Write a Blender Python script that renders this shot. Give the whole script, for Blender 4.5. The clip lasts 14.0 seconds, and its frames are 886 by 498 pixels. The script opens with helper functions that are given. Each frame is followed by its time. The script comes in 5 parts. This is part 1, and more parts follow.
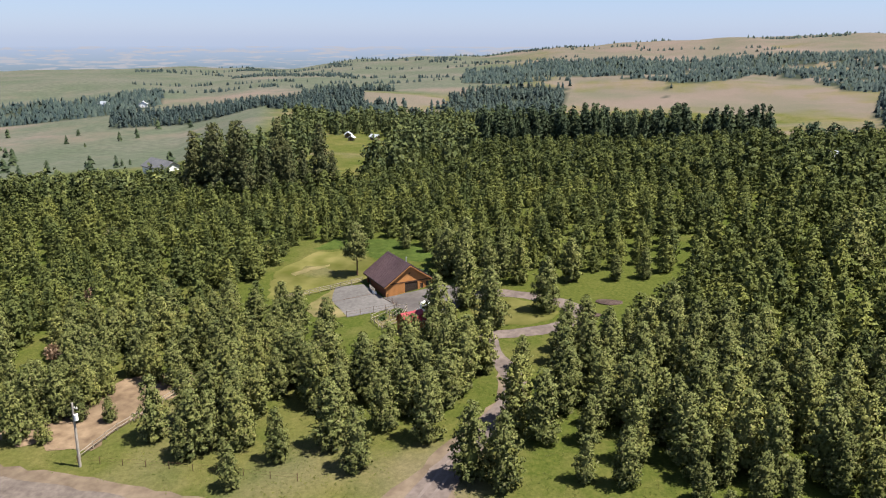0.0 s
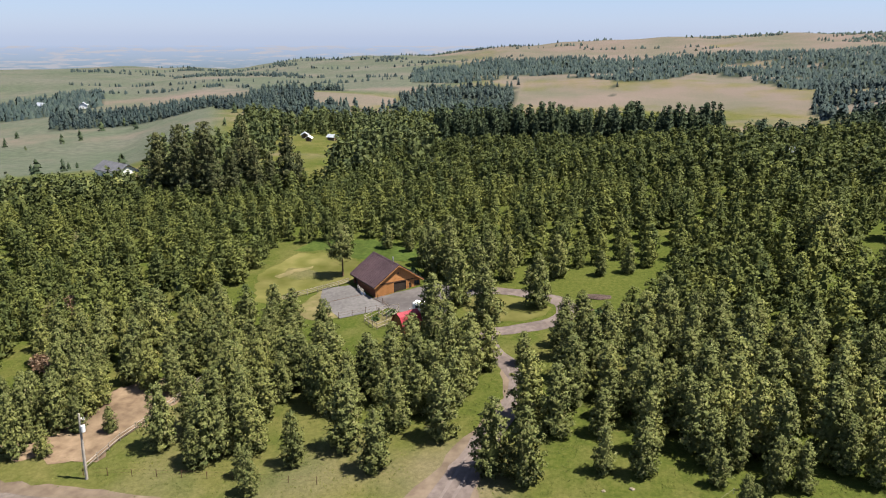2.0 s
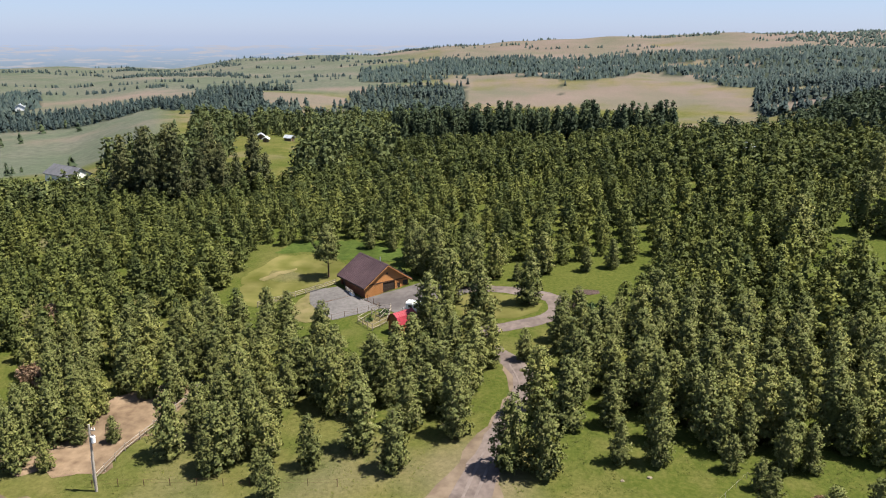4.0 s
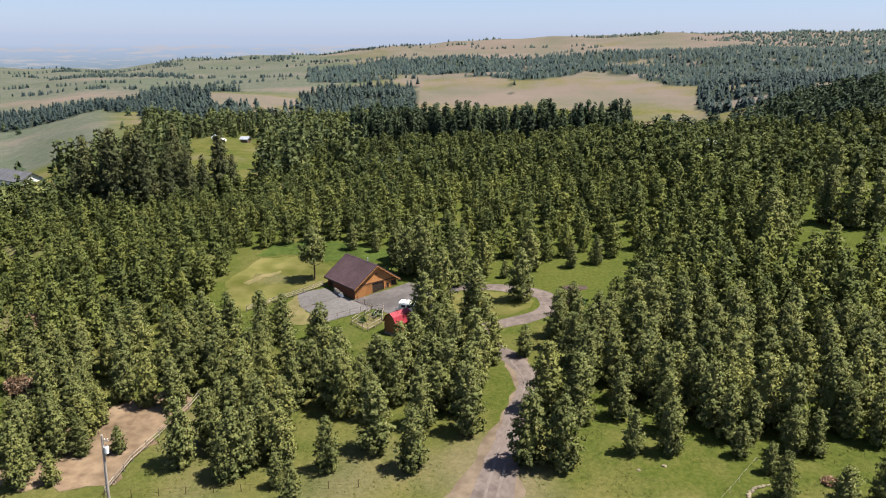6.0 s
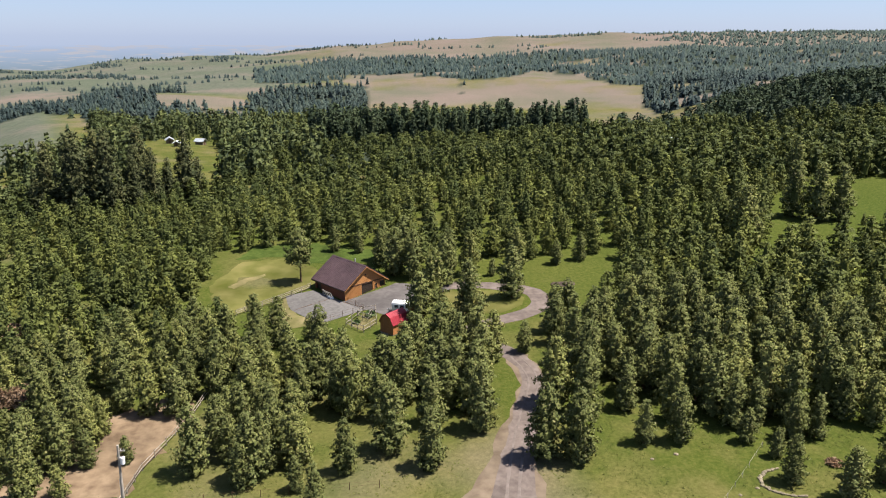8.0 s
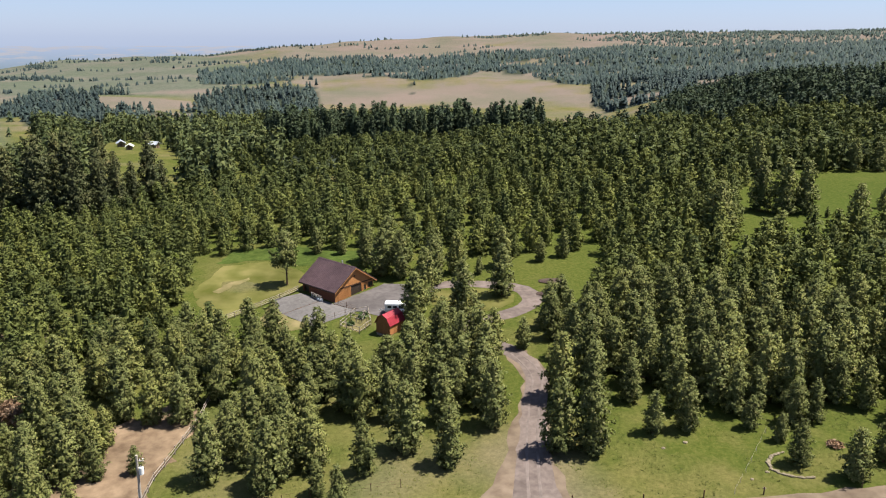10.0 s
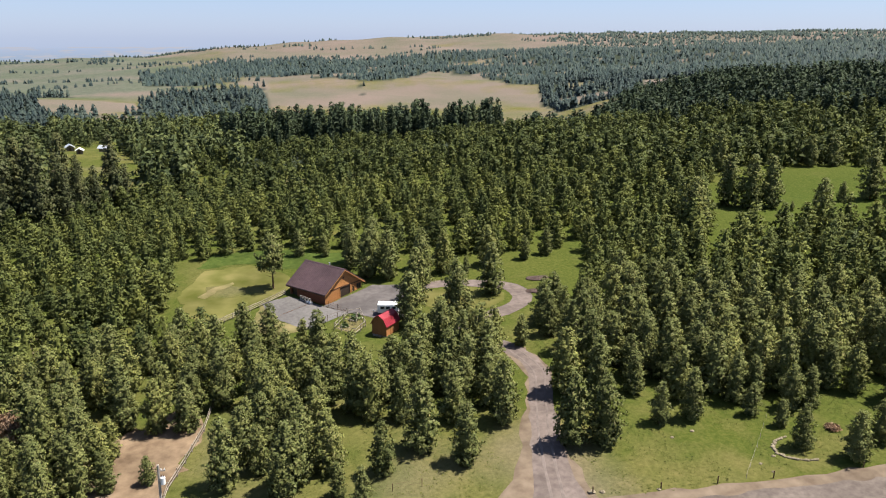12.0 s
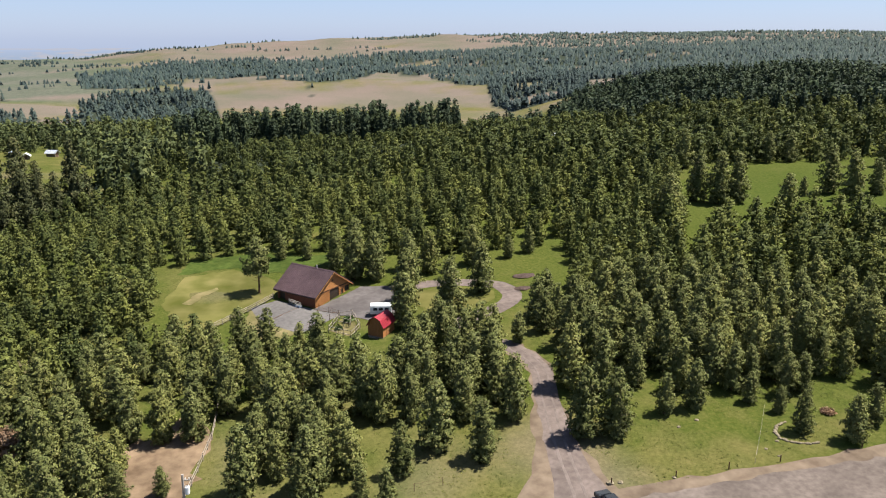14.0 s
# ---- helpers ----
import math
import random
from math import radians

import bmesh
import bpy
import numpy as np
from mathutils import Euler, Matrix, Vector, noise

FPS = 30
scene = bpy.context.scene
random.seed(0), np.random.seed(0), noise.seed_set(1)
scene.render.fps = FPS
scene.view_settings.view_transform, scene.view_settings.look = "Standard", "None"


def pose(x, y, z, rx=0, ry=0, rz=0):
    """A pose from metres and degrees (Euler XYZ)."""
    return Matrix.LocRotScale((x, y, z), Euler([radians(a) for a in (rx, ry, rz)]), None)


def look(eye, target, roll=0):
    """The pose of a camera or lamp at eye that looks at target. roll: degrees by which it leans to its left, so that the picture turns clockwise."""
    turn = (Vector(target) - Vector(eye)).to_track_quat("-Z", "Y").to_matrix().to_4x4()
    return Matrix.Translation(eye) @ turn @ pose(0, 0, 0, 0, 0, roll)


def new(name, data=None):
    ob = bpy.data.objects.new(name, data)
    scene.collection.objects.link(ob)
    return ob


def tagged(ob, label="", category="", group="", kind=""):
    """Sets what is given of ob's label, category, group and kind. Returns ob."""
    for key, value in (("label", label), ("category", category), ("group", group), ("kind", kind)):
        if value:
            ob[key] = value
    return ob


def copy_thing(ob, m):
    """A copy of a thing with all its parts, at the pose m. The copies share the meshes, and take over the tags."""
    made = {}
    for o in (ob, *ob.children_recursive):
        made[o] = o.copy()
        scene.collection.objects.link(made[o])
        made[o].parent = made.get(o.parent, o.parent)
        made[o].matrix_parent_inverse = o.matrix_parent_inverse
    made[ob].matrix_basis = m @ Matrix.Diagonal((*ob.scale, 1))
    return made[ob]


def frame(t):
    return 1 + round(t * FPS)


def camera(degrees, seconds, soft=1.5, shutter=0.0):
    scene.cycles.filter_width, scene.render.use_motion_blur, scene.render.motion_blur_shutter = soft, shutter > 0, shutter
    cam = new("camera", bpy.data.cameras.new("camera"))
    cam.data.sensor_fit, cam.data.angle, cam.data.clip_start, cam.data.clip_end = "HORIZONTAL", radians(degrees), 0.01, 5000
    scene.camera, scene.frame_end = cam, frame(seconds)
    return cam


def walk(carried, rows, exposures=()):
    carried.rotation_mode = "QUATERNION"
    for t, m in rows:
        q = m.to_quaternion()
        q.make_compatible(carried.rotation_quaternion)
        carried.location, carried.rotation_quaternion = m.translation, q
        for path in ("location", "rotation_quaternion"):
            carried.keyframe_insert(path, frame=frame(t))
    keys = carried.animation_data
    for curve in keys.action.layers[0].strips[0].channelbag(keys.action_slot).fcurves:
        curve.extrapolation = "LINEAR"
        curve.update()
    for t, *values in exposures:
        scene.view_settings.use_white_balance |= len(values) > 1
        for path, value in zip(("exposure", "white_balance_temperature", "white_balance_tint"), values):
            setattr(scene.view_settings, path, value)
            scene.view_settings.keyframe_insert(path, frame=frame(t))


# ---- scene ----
# camera: a level sideways flight that keeps turning towards the barn
cam = camera(61.485, 14.0, soft=1.1)
walk(cam, [(t, pose(x, y, z, rx, ry, rz)) for t, x, y, z, rx, ry, rz in [
    (0.0, 30.141, 6.365, 51.742, 74.205, -0.146, 15.027),
    (0.5, 28.035, 5.674, 51.770, 74.192, -0.157, 13.948),
    (1.0, 25.920, 5.018, 51.797, 74.181, -0.168, 12.871),
    (1.5, 23.796, 4.397, 51.822, 74.170, -0.177, 11.796),
    (2.0, 21.664, 3.810, 51.845, 74.161, -0.186, 10.723),
    (2.5, 19.524, 3.260, 51.867, 74.153, -0.193, 9.652),
    (3.0, 17.377, 2.746, 51.888, 74.146, -0.200, 8.583),
    (3.5, 15.224, 2.268, 51.907, 74.141, -0.206, 7.515),
    (4.0, 13.064, 1.828, 51.925, 74.136, -0.211, 6.448),
    (4.5, 10.899, 1.426, 51.941, 74.134, -0.215, 5.383),
    (5.0, 8.728, 1.062, 51.956, 74.132, -0.218, 4.318),
    (5.5, 6.552, 0.737, 51.969, 74.132, -0.220, 3.254),
    (6.0, 4.372, 0.451, 51.981, 74.132, -0.221, 2.190),
    (6.5, 2.188, 0.205, 51.991, 74.135, -0.221, 1.127),
    (7.0, -0.000, -0.000, 52.000, 74.138, -0.220, 0.063),
    (7.5, -2.191, -0.164, 52.007, 74.143, -0.218, -1.001),
    (8.0, -4.385, -0.288, 52.013, 74.149, -0.216, -2.065),
    (8.5, -6.581, -0.369, 52.018, 74.156, -0.212, -3.131),
    (9.0, -8.778, -0.407, 52.021, 74.165, -0.207, -4.197),
    (9.5, -10.977, -0.403, 52.022, 74.175, -0.202, -5.264),
    (10.0, -13.177, -0.355, 52.023, 74.186, -0.195, -6.333),
    (10.5, -15.378, -0.264, 52.021, 74.198, -0.188, -7.403),
    (11.0, -17.578, -0.127, 52.018, 74.212, -0.180, -8.475),
    (11.5, -19.778, 0.054, 52.014, 74.227, -0.171, -9.549),
    (12.0, -21.977, 0.281, 52.008, 74.243, -0.160, -10.625),
    (12.5, -24.175, 0.554, 52.001, 74.260, -0.149, -11.703),
    (13.0, -26.371, 0.873, 51.992, 74.279, -0.137, -12.785),
    (13.5, -28.565, 1.239, 51.982, 74.299, -0.124, -13.869),
    (14.0, -30.756, 1.653, 51.971, 74.320, -0.110, -14.956),
]])
# ---- light ----
SUN_EL, SUN_AZ = radians(65), radians(91)   # azimuth clockwise from +y
world = bpy.data.worlds.new("world")
scene.world = world
world.use_nodes = True
wn = world.node_tree
sky = wn.nodes.new("ShaderNodeTexSky")
sky.sky_type = 'NISHITA'
sky.sun_disc = False
sky.sun_elevation = SUN_EL
sky.sun_rotation = SUN_AZ
sky.altitude = 900
sky.air_density, sky.dust_density, sky.ozone_density = 1.0, 1.0, 1.5
tone = wn.nodes.new("ShaderNodeMix")
tone.data_type = 'RGBA'
tone.inputs[0].default_value = 0.4
tone.inputs[7].default_value = (4.75, 6.75, 12.2, 1)   # milky summer haze over the blue
wn.links.new(sky.outputs[0], tone.inputs[6])
wn.links.new(tone.outputs[2], wn.nodes["Background"].inputs[0])
wn.nodes["Background"].inputs[1].default_value = 0.034
sun = new("sun", bpy.data.lights.new("sun", 'SUN'))
sun.data.energy, sun.data.angle, sun.data.color = 5.0, radians(0.6), (1.0, 0.95, 0.86)
sun.matrix_world = look((200 * math.sin(SUN_AZ) * math.cos(SUN_EL), 200 * math.cos(SUN_AZ) * math.cos(SUN_EL), 200 * math.sin(SUN_EL)), (0, 0, 0))
scene.view_settings.exposure = 1.66
# ---- materials ----
def material(name, rough=0.8, metal=0.0):
    m = bpy.data.materials.new(name)
    m.use_nodes = True
    b = m.node_tree.nodes["Principled BSDF"]
    b.inputs["Roughness"].default_value = rough
    b.inputs["Metallic"].default_value = metal
    b.inputs["Specular IOR Level"].default_value = 0.25
    return m, m.node_tree, b


def noise_tex(nt, scale, detail=4.0, rough=0.55, coord="Object", stretch=None):
    tc = nt.nodes.new("ShaderNodeTexCoord")
    n = nt.nodes.new("ShaderNodeTexNoise")
    n.inputs["Scale"].default_value = scale
    n.inputs["Detail"].default_value = detail
    n.inputs["Roughness"].default_value = rough
    if stretch:
        mp = nt.nodes.new("ShaderNodeMapping")
        mp.inputs["Scale"].default_value = stretch
        nt.links.new(tc.outputs[coord], mp.inputs[0])
        nt.links.new(mp.outputs[0], n.inputs["Vector"])
    else:
        nt.links.new(tc.outputs[coord], n.inputs["Vector"])
    return n.outputs["Fac"]


def ramp(nt, fac, stops):
    r = nt.nodes.new("ShaderNodeValToRGB")
    e = r.color_ramp.elements
    while len(e) < len(stops):
        e.new(0.5)
    for el, (p, c) in zip(e, stops):
        el.position, el.color = p, (*c, 1) if len(c) == 3 else c
    nt.links.new(fac, r.inputs[0])
    return r.outputs[0]


def blend(nt, fac, a, b, mode='MIX'):
    m = nt.nodes.new("ShaderNodeMix")
    m.data_type, m.blend_type = 'RGBA', mode
    for sock, v in ((m.inputs[0], fac), (m.inputs[6], a), (m.inputs[7], b)):
        if hasattr(v, "is_output"):
            nt.links.new(v, sock)
        else:
            sock.default_value = v if not isinstance(v, tuple) else (*v, 1)
    return m.outputs[2]


def relief(nt, b, fac, strength=0.4, dist=0.05):
    u = nt.nodes.new("ShaderNodeBump")
    u.inputs["Strength"].default_value = strength
    u.inputs["Distance"].default_value = dist
    nt.links.new(fac, u.inputs["Height"])
    nt.links.new(u.outputs[0], b.inputs["Normal"])


def mottled(name, dark, light, scale, rough=0.8, metal=0.0, bump=0.3, dist=0.02, big=0.15, stretch=None):
    """A surface with grain at one scale and stains at a larger one."""
    m, nt, b = material(name, rough, metal)
    if rough > 0.85:
        b.inputs["Specular IOR Level"].default_value = 0.03
    f = noise_tex(nt, scale, 5, stretch=stretch)
    g = noise_tex(nt, scale * big, 3)
    c = ramp(nt, f, [(0.3, dark), (0.7, light)])
    s = ramp(nt, g, [(0.35, (0.75, 0.75, 0.75)), (0.65, (1.1, 1.1, 1.1))])
    nt.links.new(blend(nt, 1.0, c, s, 'MULTIPLY'), b.inputs["Base Color"])
    relief(nt, b, f, bump, dist)
    return m


def by_piece(name, dark, light, rough=0.8, metal=0.0, grain=8.0, stretch=None, spread=0.25):
    """A surface whose shade differs from piece to piece."""
    m, nt, b = material(name, rough, metal)
    oi = nt.nodes.new("ShaderNodeObjectInfo")
    f = noise_tex(nt, grain, 5, stretch=stretch)
    c = ramp(nt, f, [(0.25, dark), (0.75, light)])
    lo, hi = 1 - spread, 1 + spread * 0.6
    s = ramp(nt, oi.outputs["Random"], [(0.0, (lo, lo, lo)), (1.0, (hi, hi, hi))])
    nt.links.new(blend(nt, 1.0, c, s, 'MULTIPLY'), b.inputs["Base Color"])
    relief(nt, b, f, 0.3, 0.01)
    return m


def foliage(name, stops, tree_spread=0.22, grain=4.5, let=0.16):
    """Needles: colour per tuft and per tree, a little light let through."""
    m, nt, b = material(name, 0.6)
    geo = nt.nodes.new("ShaderNodeNewGeometry")
    oi = nt.nodes.new("ShaderNodeObjectInfo")
    c = ramp(nt, geo.outputs["Random Per Island"], stops)
    lo, hi = 1 - tree_spread, 1 + tree_spread * 0.7
    s = ramp(nt, oi.outputs["Random"], [(0.0, (lo, lo * 1.02, lo)), (0.6, (1, 1, 1)), (1.0, (hi * 1.04, hi, hi * 0.9))])
    tone = nt.nodes.new("ShaderNodeAttribute")
    tone.attribute_name = "tree_tone"
    s = blend(nt, 1.0, s, ramp(nt, tone.outputs["Fac"], [(0.0, (1, 1, 1)), (0.02, (0.66, 0.70, 0.74)), (1.0, (1.30, 1.24, 1.10))]), 'MULTIPLY')
    w = noise_tex(nt, 0.16, 3)
    v = ramp(nt, w, [(0.32, (0.74, 0.80, 0.84)), (0.68, (1.18, 1.12, 1.02))])
    col = blend(nt, 1.0, blend(nt, 1.0, c, s, 'MULTIPLY'), v, 'MULTIPLY')
    if grain:
        g = ramp(nt, noise_tex(nt, grain, 3, 0.7), [(0.34, (0.60, 0.62, 0.62)), (0.66, (1.22, 1.22, 1.14))])
        col = blend(nt, 1.0, col, g, 'MULTIPLY')
    nt.links.new(col, b.inputs["Base Color"])
    b.inputs["Specular IOR Level"].default_value = 0.04
    tr = nt.nodes.new("ShaderNodeBsdfTranslucent")
    nt.links.new(col, tr.inputs[0])
    mx = nt.nodes.new("ShaderNodeMixShader")
    mx.inputs[0].default_value = let
    nt.links.new(b.outputs[0], mx.inputs[1])
    nt.links.new(tr.outputs[0], mx.inputs[2])
    nt.links.new(mx.outputs[0], nt.nodes["Material Output"].inputs[0])
    return m


NEEDLES = foliage("pine_needles", [(0.0, (0.079, 0.092, 0.032)), (0.5, (0.114, 0.120, 0.043)), (0.9, (0.145, 0.148, 0.056)), (1.0, (0.162, 0.146, 0.075))])
NEEDLES_MID = foliage("pine_needles_far", [(0.0, (0.056, 0.068, 0.022)), (0.5, (0.070, 0.080, 0.029)), (1.0, (0.083, 0.097, 0.034))], grain=2.5)
NEEDLES_DARK = foliage("fir_needles", [(0.0, (0.026, 0.039, 0.023)), (0.6, (0.032, 0.044, 0.027)), (1.0, (0.039, 0.053, 0.031))], grain=0)
NEEDLES_OLD = foliage("old_conifer_needles", [(0.0, (0.039, 0.045, 0.020)), (0.6, (0.063, 0.070, 0.033)), (1.0, (0.097, 0.095, 0.049))])
NEEDLES_SLOPE = foliage("slope_needles", [(0.0, (0.048, 0.059, 0.026)), (0.5, (0.059, 0.073, 0.029)), (1.0, (0.081, 0.092, 0.040))], grain=0)
NEEDLES_BROWN = foliage("dead_needles", [(0.0, (0.123, 0.074, 0.048)), (0.6, (0.225, 0.139, 0.095)), (1.0, (0.308, 0.216, 0.165))])
# distant conifers: the blue of the haze is put into the needle colour
NEEDLES_HAZED = foliage("haze_tinted_needles", [(0.0, (0.025, 0.038, 0.040)), (0.6, (0.030, 0.043, 0.045)), (1.0, (0.035, 0.047, 0.048))], grain=0)
SHRUB = foliage("shrub_leaves", [(0.0, (0.035, 0.063, 0.021)), (0.6, (0.084, 0.118, 0.049)), (1.0, (0.139, 0.167, 0.084))])
BARK = mottled("pine_bark", (0.05, 0.033, 0.022), (0.16, 0.10, 0.065), 6, 0.9, bump=0.8, dist=0.03, stretch=(1, 1, 0.3))
GRAVEL = mottled("gravel_road", (0.074, 0.060, 0.052), (0.112, 0.092, 0.080), 1.3, 0.95, bump=0.5, dist=0.02, big=0.12)
ASPHALT = mottled("worn_asphalt", (0.080, 0.063, 0.056), (0.116, 0.093, 0.083), 1.1, 0.92, bump=0.3, dist=0.01, big=0.2)
PAD = mottled("gravel_yard", (0.078, 0.072, 0.069), (0.109, 0.101, 0.097), 1.5, 0.95, bump=0.4, dist=0.01, big=0.06)
SOIL = mottled("bare_soil", (0.082, 0.056, 0.036), (0.166, 0.119, 0.078), 0.5, 0.95, bump=0.4, dist=0.03, big=0.16)
ROOF = mottled("brown_metal_roof", (0.045, 0.029, 0.032), (0.062, 0.040, 0.044), 1.2, 0.55, 0.0, bump=0.05, dist=0.004)
ROOF.node_tree.nodes["Principled BSDF"].inputs["Specular IOR Level"].default_value = 0.15
CEDAR = by_piece("stained_cedar", (0.262, 0.112, 0.038), (0.405, 0.194, 0.072), 0.6, grain=9, stretch=(6, 6, 0.4), spread=0.2)
# side and back walls: darker and redder than the front boards
CEDAR_DARK = by_piece("darker_cedar", (0.105, 0.036, 0.018), (0.170, 0.060, 0.030), 0.6, grain=9, stretch=(0.4, 6, 6), spread=0.18)
TRIM = mottled("dark_trim", (0.045, 0.023, 0.014), (0.090, 0.045, 0.024), 6, 0.6)
DARKGLASS = material("window_glass", 0.08)[0]
DARKGLASS.node_tree.nodes["Principled BSDF"].inputs["Base Color"].default_value = (0.02, 0.025, 0.03, 1)
BLACKISH = mottled("dark_panel_and_shade", (0.022, 0.016, 0.013), (0.04, 0.028, 0.022), 5, 0.45)
WHITE = mottled("white_paint", (0.580, 0.580, 0.572), (0.679, 0.679, 0.662), 2.5, 0.4, bump=0.05)
REDROOF = mottled("red_metal_roof", (0.182, 0.017, 0.026), (0.235, 0.024, 0.035), 2.0, 0.4, bump=0.06)
SHEDWOOD = by_piece("shed_wood", (0.208, 0.081, 0.028), (0.320, 0.144, 0.056), 0.65, grain=9, stretch=(6, 6, 0.5))
GRASS = foliage("grass_blades", [(0.0, (0.052, 0.062, 0.012)), (0.5, (0.066, 0.074, 0.018)), (1.0, (0.088, 0.088, 0.028))])
WEATHERED = by_piece("weathered_wood", (0.118, 0.097, 0.077), (0.251, 0.216, 0.174), 0.9, grain=7, spread=0.3)
POLEWOOD = mottled("pole_wood", (0.209, 0.181, 0.153), (0.334, 0.299, 0.258), 7, 0.85, stretch=(2, 2, 0.2))
GREYMETAL = mottled("galvanised_metal", (0.42, 0.43, 0.44), (0.55, 0.56, 0.57), 6, 0.4, 0.6, bump=0.05)
CONCRETE = mottled("concrete", (0.318, 0.303, 0.280), (0.439, 0.424, 0.393), 4, 0.85)
PALESTONE = mottled("pale_stone", (0.107, 0.088, 0.059), (0.187, 0.157, 0.110), 3, 0.9)
RUBBER = mottled("tyre_rubber", (0.015, 0.015, 0.015), (0.03, 0.03, 0.03), 9, 0.85)
CARPAINT = mottled("dark_grey_car_paint", (0.03, 0.033, 0.036), (0.045, 0.048, 0.052), 3, 0.25, 0.4, bump=0.0)
MULCH = mottled("dark_mulch", (0.028, 0.019, 0.017), (0.072, 0.052, 0.044), 4, 0.95, bump=0.8, dist=0.05)
SLATE = mottled("grey_shingles", (0.050, 0.050, 0.055), (0.083, 0.083, 0.091), 2, 0.85)


def ground_material():
    """Grass from lush to dry, soil patches; the land-cover value lies in the mesh."""
    m, nt, b = material("grass_and_fields", 0.95)
    b.inputs["Specular IOR Level"].default_value = 0.02
    att = nt.nodes.new("ShaderNodeAttribute")
    att.attribute_name = "dryness"
    fine = noise_tex(nt, 1.6, 6, 0.7)
    mid = noise_tex(nt, 0.16, 5, 0.6)
    wide = noise_tex(nt, 0.018, 5, 0.6)
    lush = ramp(nt, fine, [(0.3, (0.026, 0.036, 0.007)), (0.5, (0.042, 0.052, 0.011)), (0.75, (0.068, 0.070, 0.018))])
    dry = ramp(nt, fine, [(0.3, (0.072, 0.062, 0.050)), (0.7, (0.111, 0.094, 0.076))])
    olive = ramp(nt, fine, [(0.3, (0.058, 0.056, 0.017)), (0.7, (0.104, 0.090, 0.034))])
    lean = nt.nodes.new("ShaderNodeMath")
    lean.operation = 'MULTIPLY_ADD'
    nt.links.new(att.outputs["Fac"], lean.inputs[0])
    lean.inputs[1].default_value = 1.0
    nt.links.new(mid, lean.inputs[2])
    k = ramp(nt, lean.outputs[0], [(0.60, (0, 0, 0)), (1.0, (1, 1, 1))])
    base = blend(nt, k, lush, olive)
    ad = nt.nodes.new("ShaderNodeMath")
    ad.operation = 'ADD'
    nt.links.new(att.outputs["Fac"], ad.inputs[0])
    sb = nt.nodes.new("ShaderNodeMath")
    sb.operation = 'MULTIPLY_ADD'
    nt.links.new(wide, sb.inputs[0])
    sb.inputs[1].default_value, sb.inputs[2].default_value = 0.9, -0.45
    nt.links.new(sb.outputs[0], ad.inputs[1])
    d = ramp(nt, ad.outputs[0], [(0.3, (0, 0, 0)), (0.75, (1, 1, 1))])
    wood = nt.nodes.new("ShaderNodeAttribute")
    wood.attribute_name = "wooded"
    # grey-green of the far left fields, aerial haze mixed into the colour
    haze_green = ramp(nt, mid, [(0.35, (0.050, 0.057, 0.042)), (0.65, (0.074, 0.077, 0.060))])
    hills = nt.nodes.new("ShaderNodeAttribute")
    hills.attribute_name = "haze_green"
    base = blend(nt, hills.outputs["Fac"], base, haze_green)
    # forest floor, darkened with the shade between the distant trees painted in
    shaded_floor = ramp(nt, fine, [(0.3, (0.014, 0.019, 0.013)), (0.7, (0.029, 0.034, 0.023))])
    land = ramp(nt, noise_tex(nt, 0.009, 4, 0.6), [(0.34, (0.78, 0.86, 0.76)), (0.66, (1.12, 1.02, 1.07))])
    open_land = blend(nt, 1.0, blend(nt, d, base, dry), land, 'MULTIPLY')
    nt.links.new(blend(nt, wood.outputs["Fac"], open_land, shaded_floor), b.inputs["Base Color"])
    relief(nt, b, fine, 0.6, 0.12)
    return m


GROUND = ground_material()
LAWN_GRASS = mottled("mown_lawn", (0.056, 0.060, 0.013), (0.098, 0.086, 0.032), 0.16, 0.95, bump=0.2, dist=0.05, big=0.5)
TALL_GRASS = mottled("tall_green_grass", (0.024, 0.038, 0.008), (0.044, 0.059, 0.013), 0.8, 0.95, bump=0.8, dist=0.2, big=0.2)

WORN = mottled("worn_lawn", (0.068, 0.065, 0.022), (0.128, 0.104, 0.052), 0.35, 0.95, bump=0.2, dist=0.03, big=0.4)

APRON = mottled("grey_asphalt", (0.062, 0.055, 0.053), (0.084, 0.075, 0.073), 0.9, 0.92, bump=0.3, dist=0.01, big=0.2)
VERGE_SOIL = mottled("stony_verge", (0.076, 0.056, 0.040), (0.126, 0.097, 0.071), 0.5, 0.95, bump=0.5, dist=0.03, big=0.2)
TRACK = mottled("worn_wheel_track", (0.086, 0.069, 0.062), (0.119, 0.097, 0.087), 0.8, 0.92, bump=0.2, dist=0.01, big=0.3)
# ---- terrain ----
AZ_KNOTS = np.array([-180.0, -70, -45, -33, -26, -19, -12, -5, 2, 9, 16, 23, 30, 38, 70, 180])
R_KNOTS = np.array([0.0, 215, 260, 340, 430, 530, 650, 800, 900, 1060, 1200, 1450, 2000, 2700, 4250])
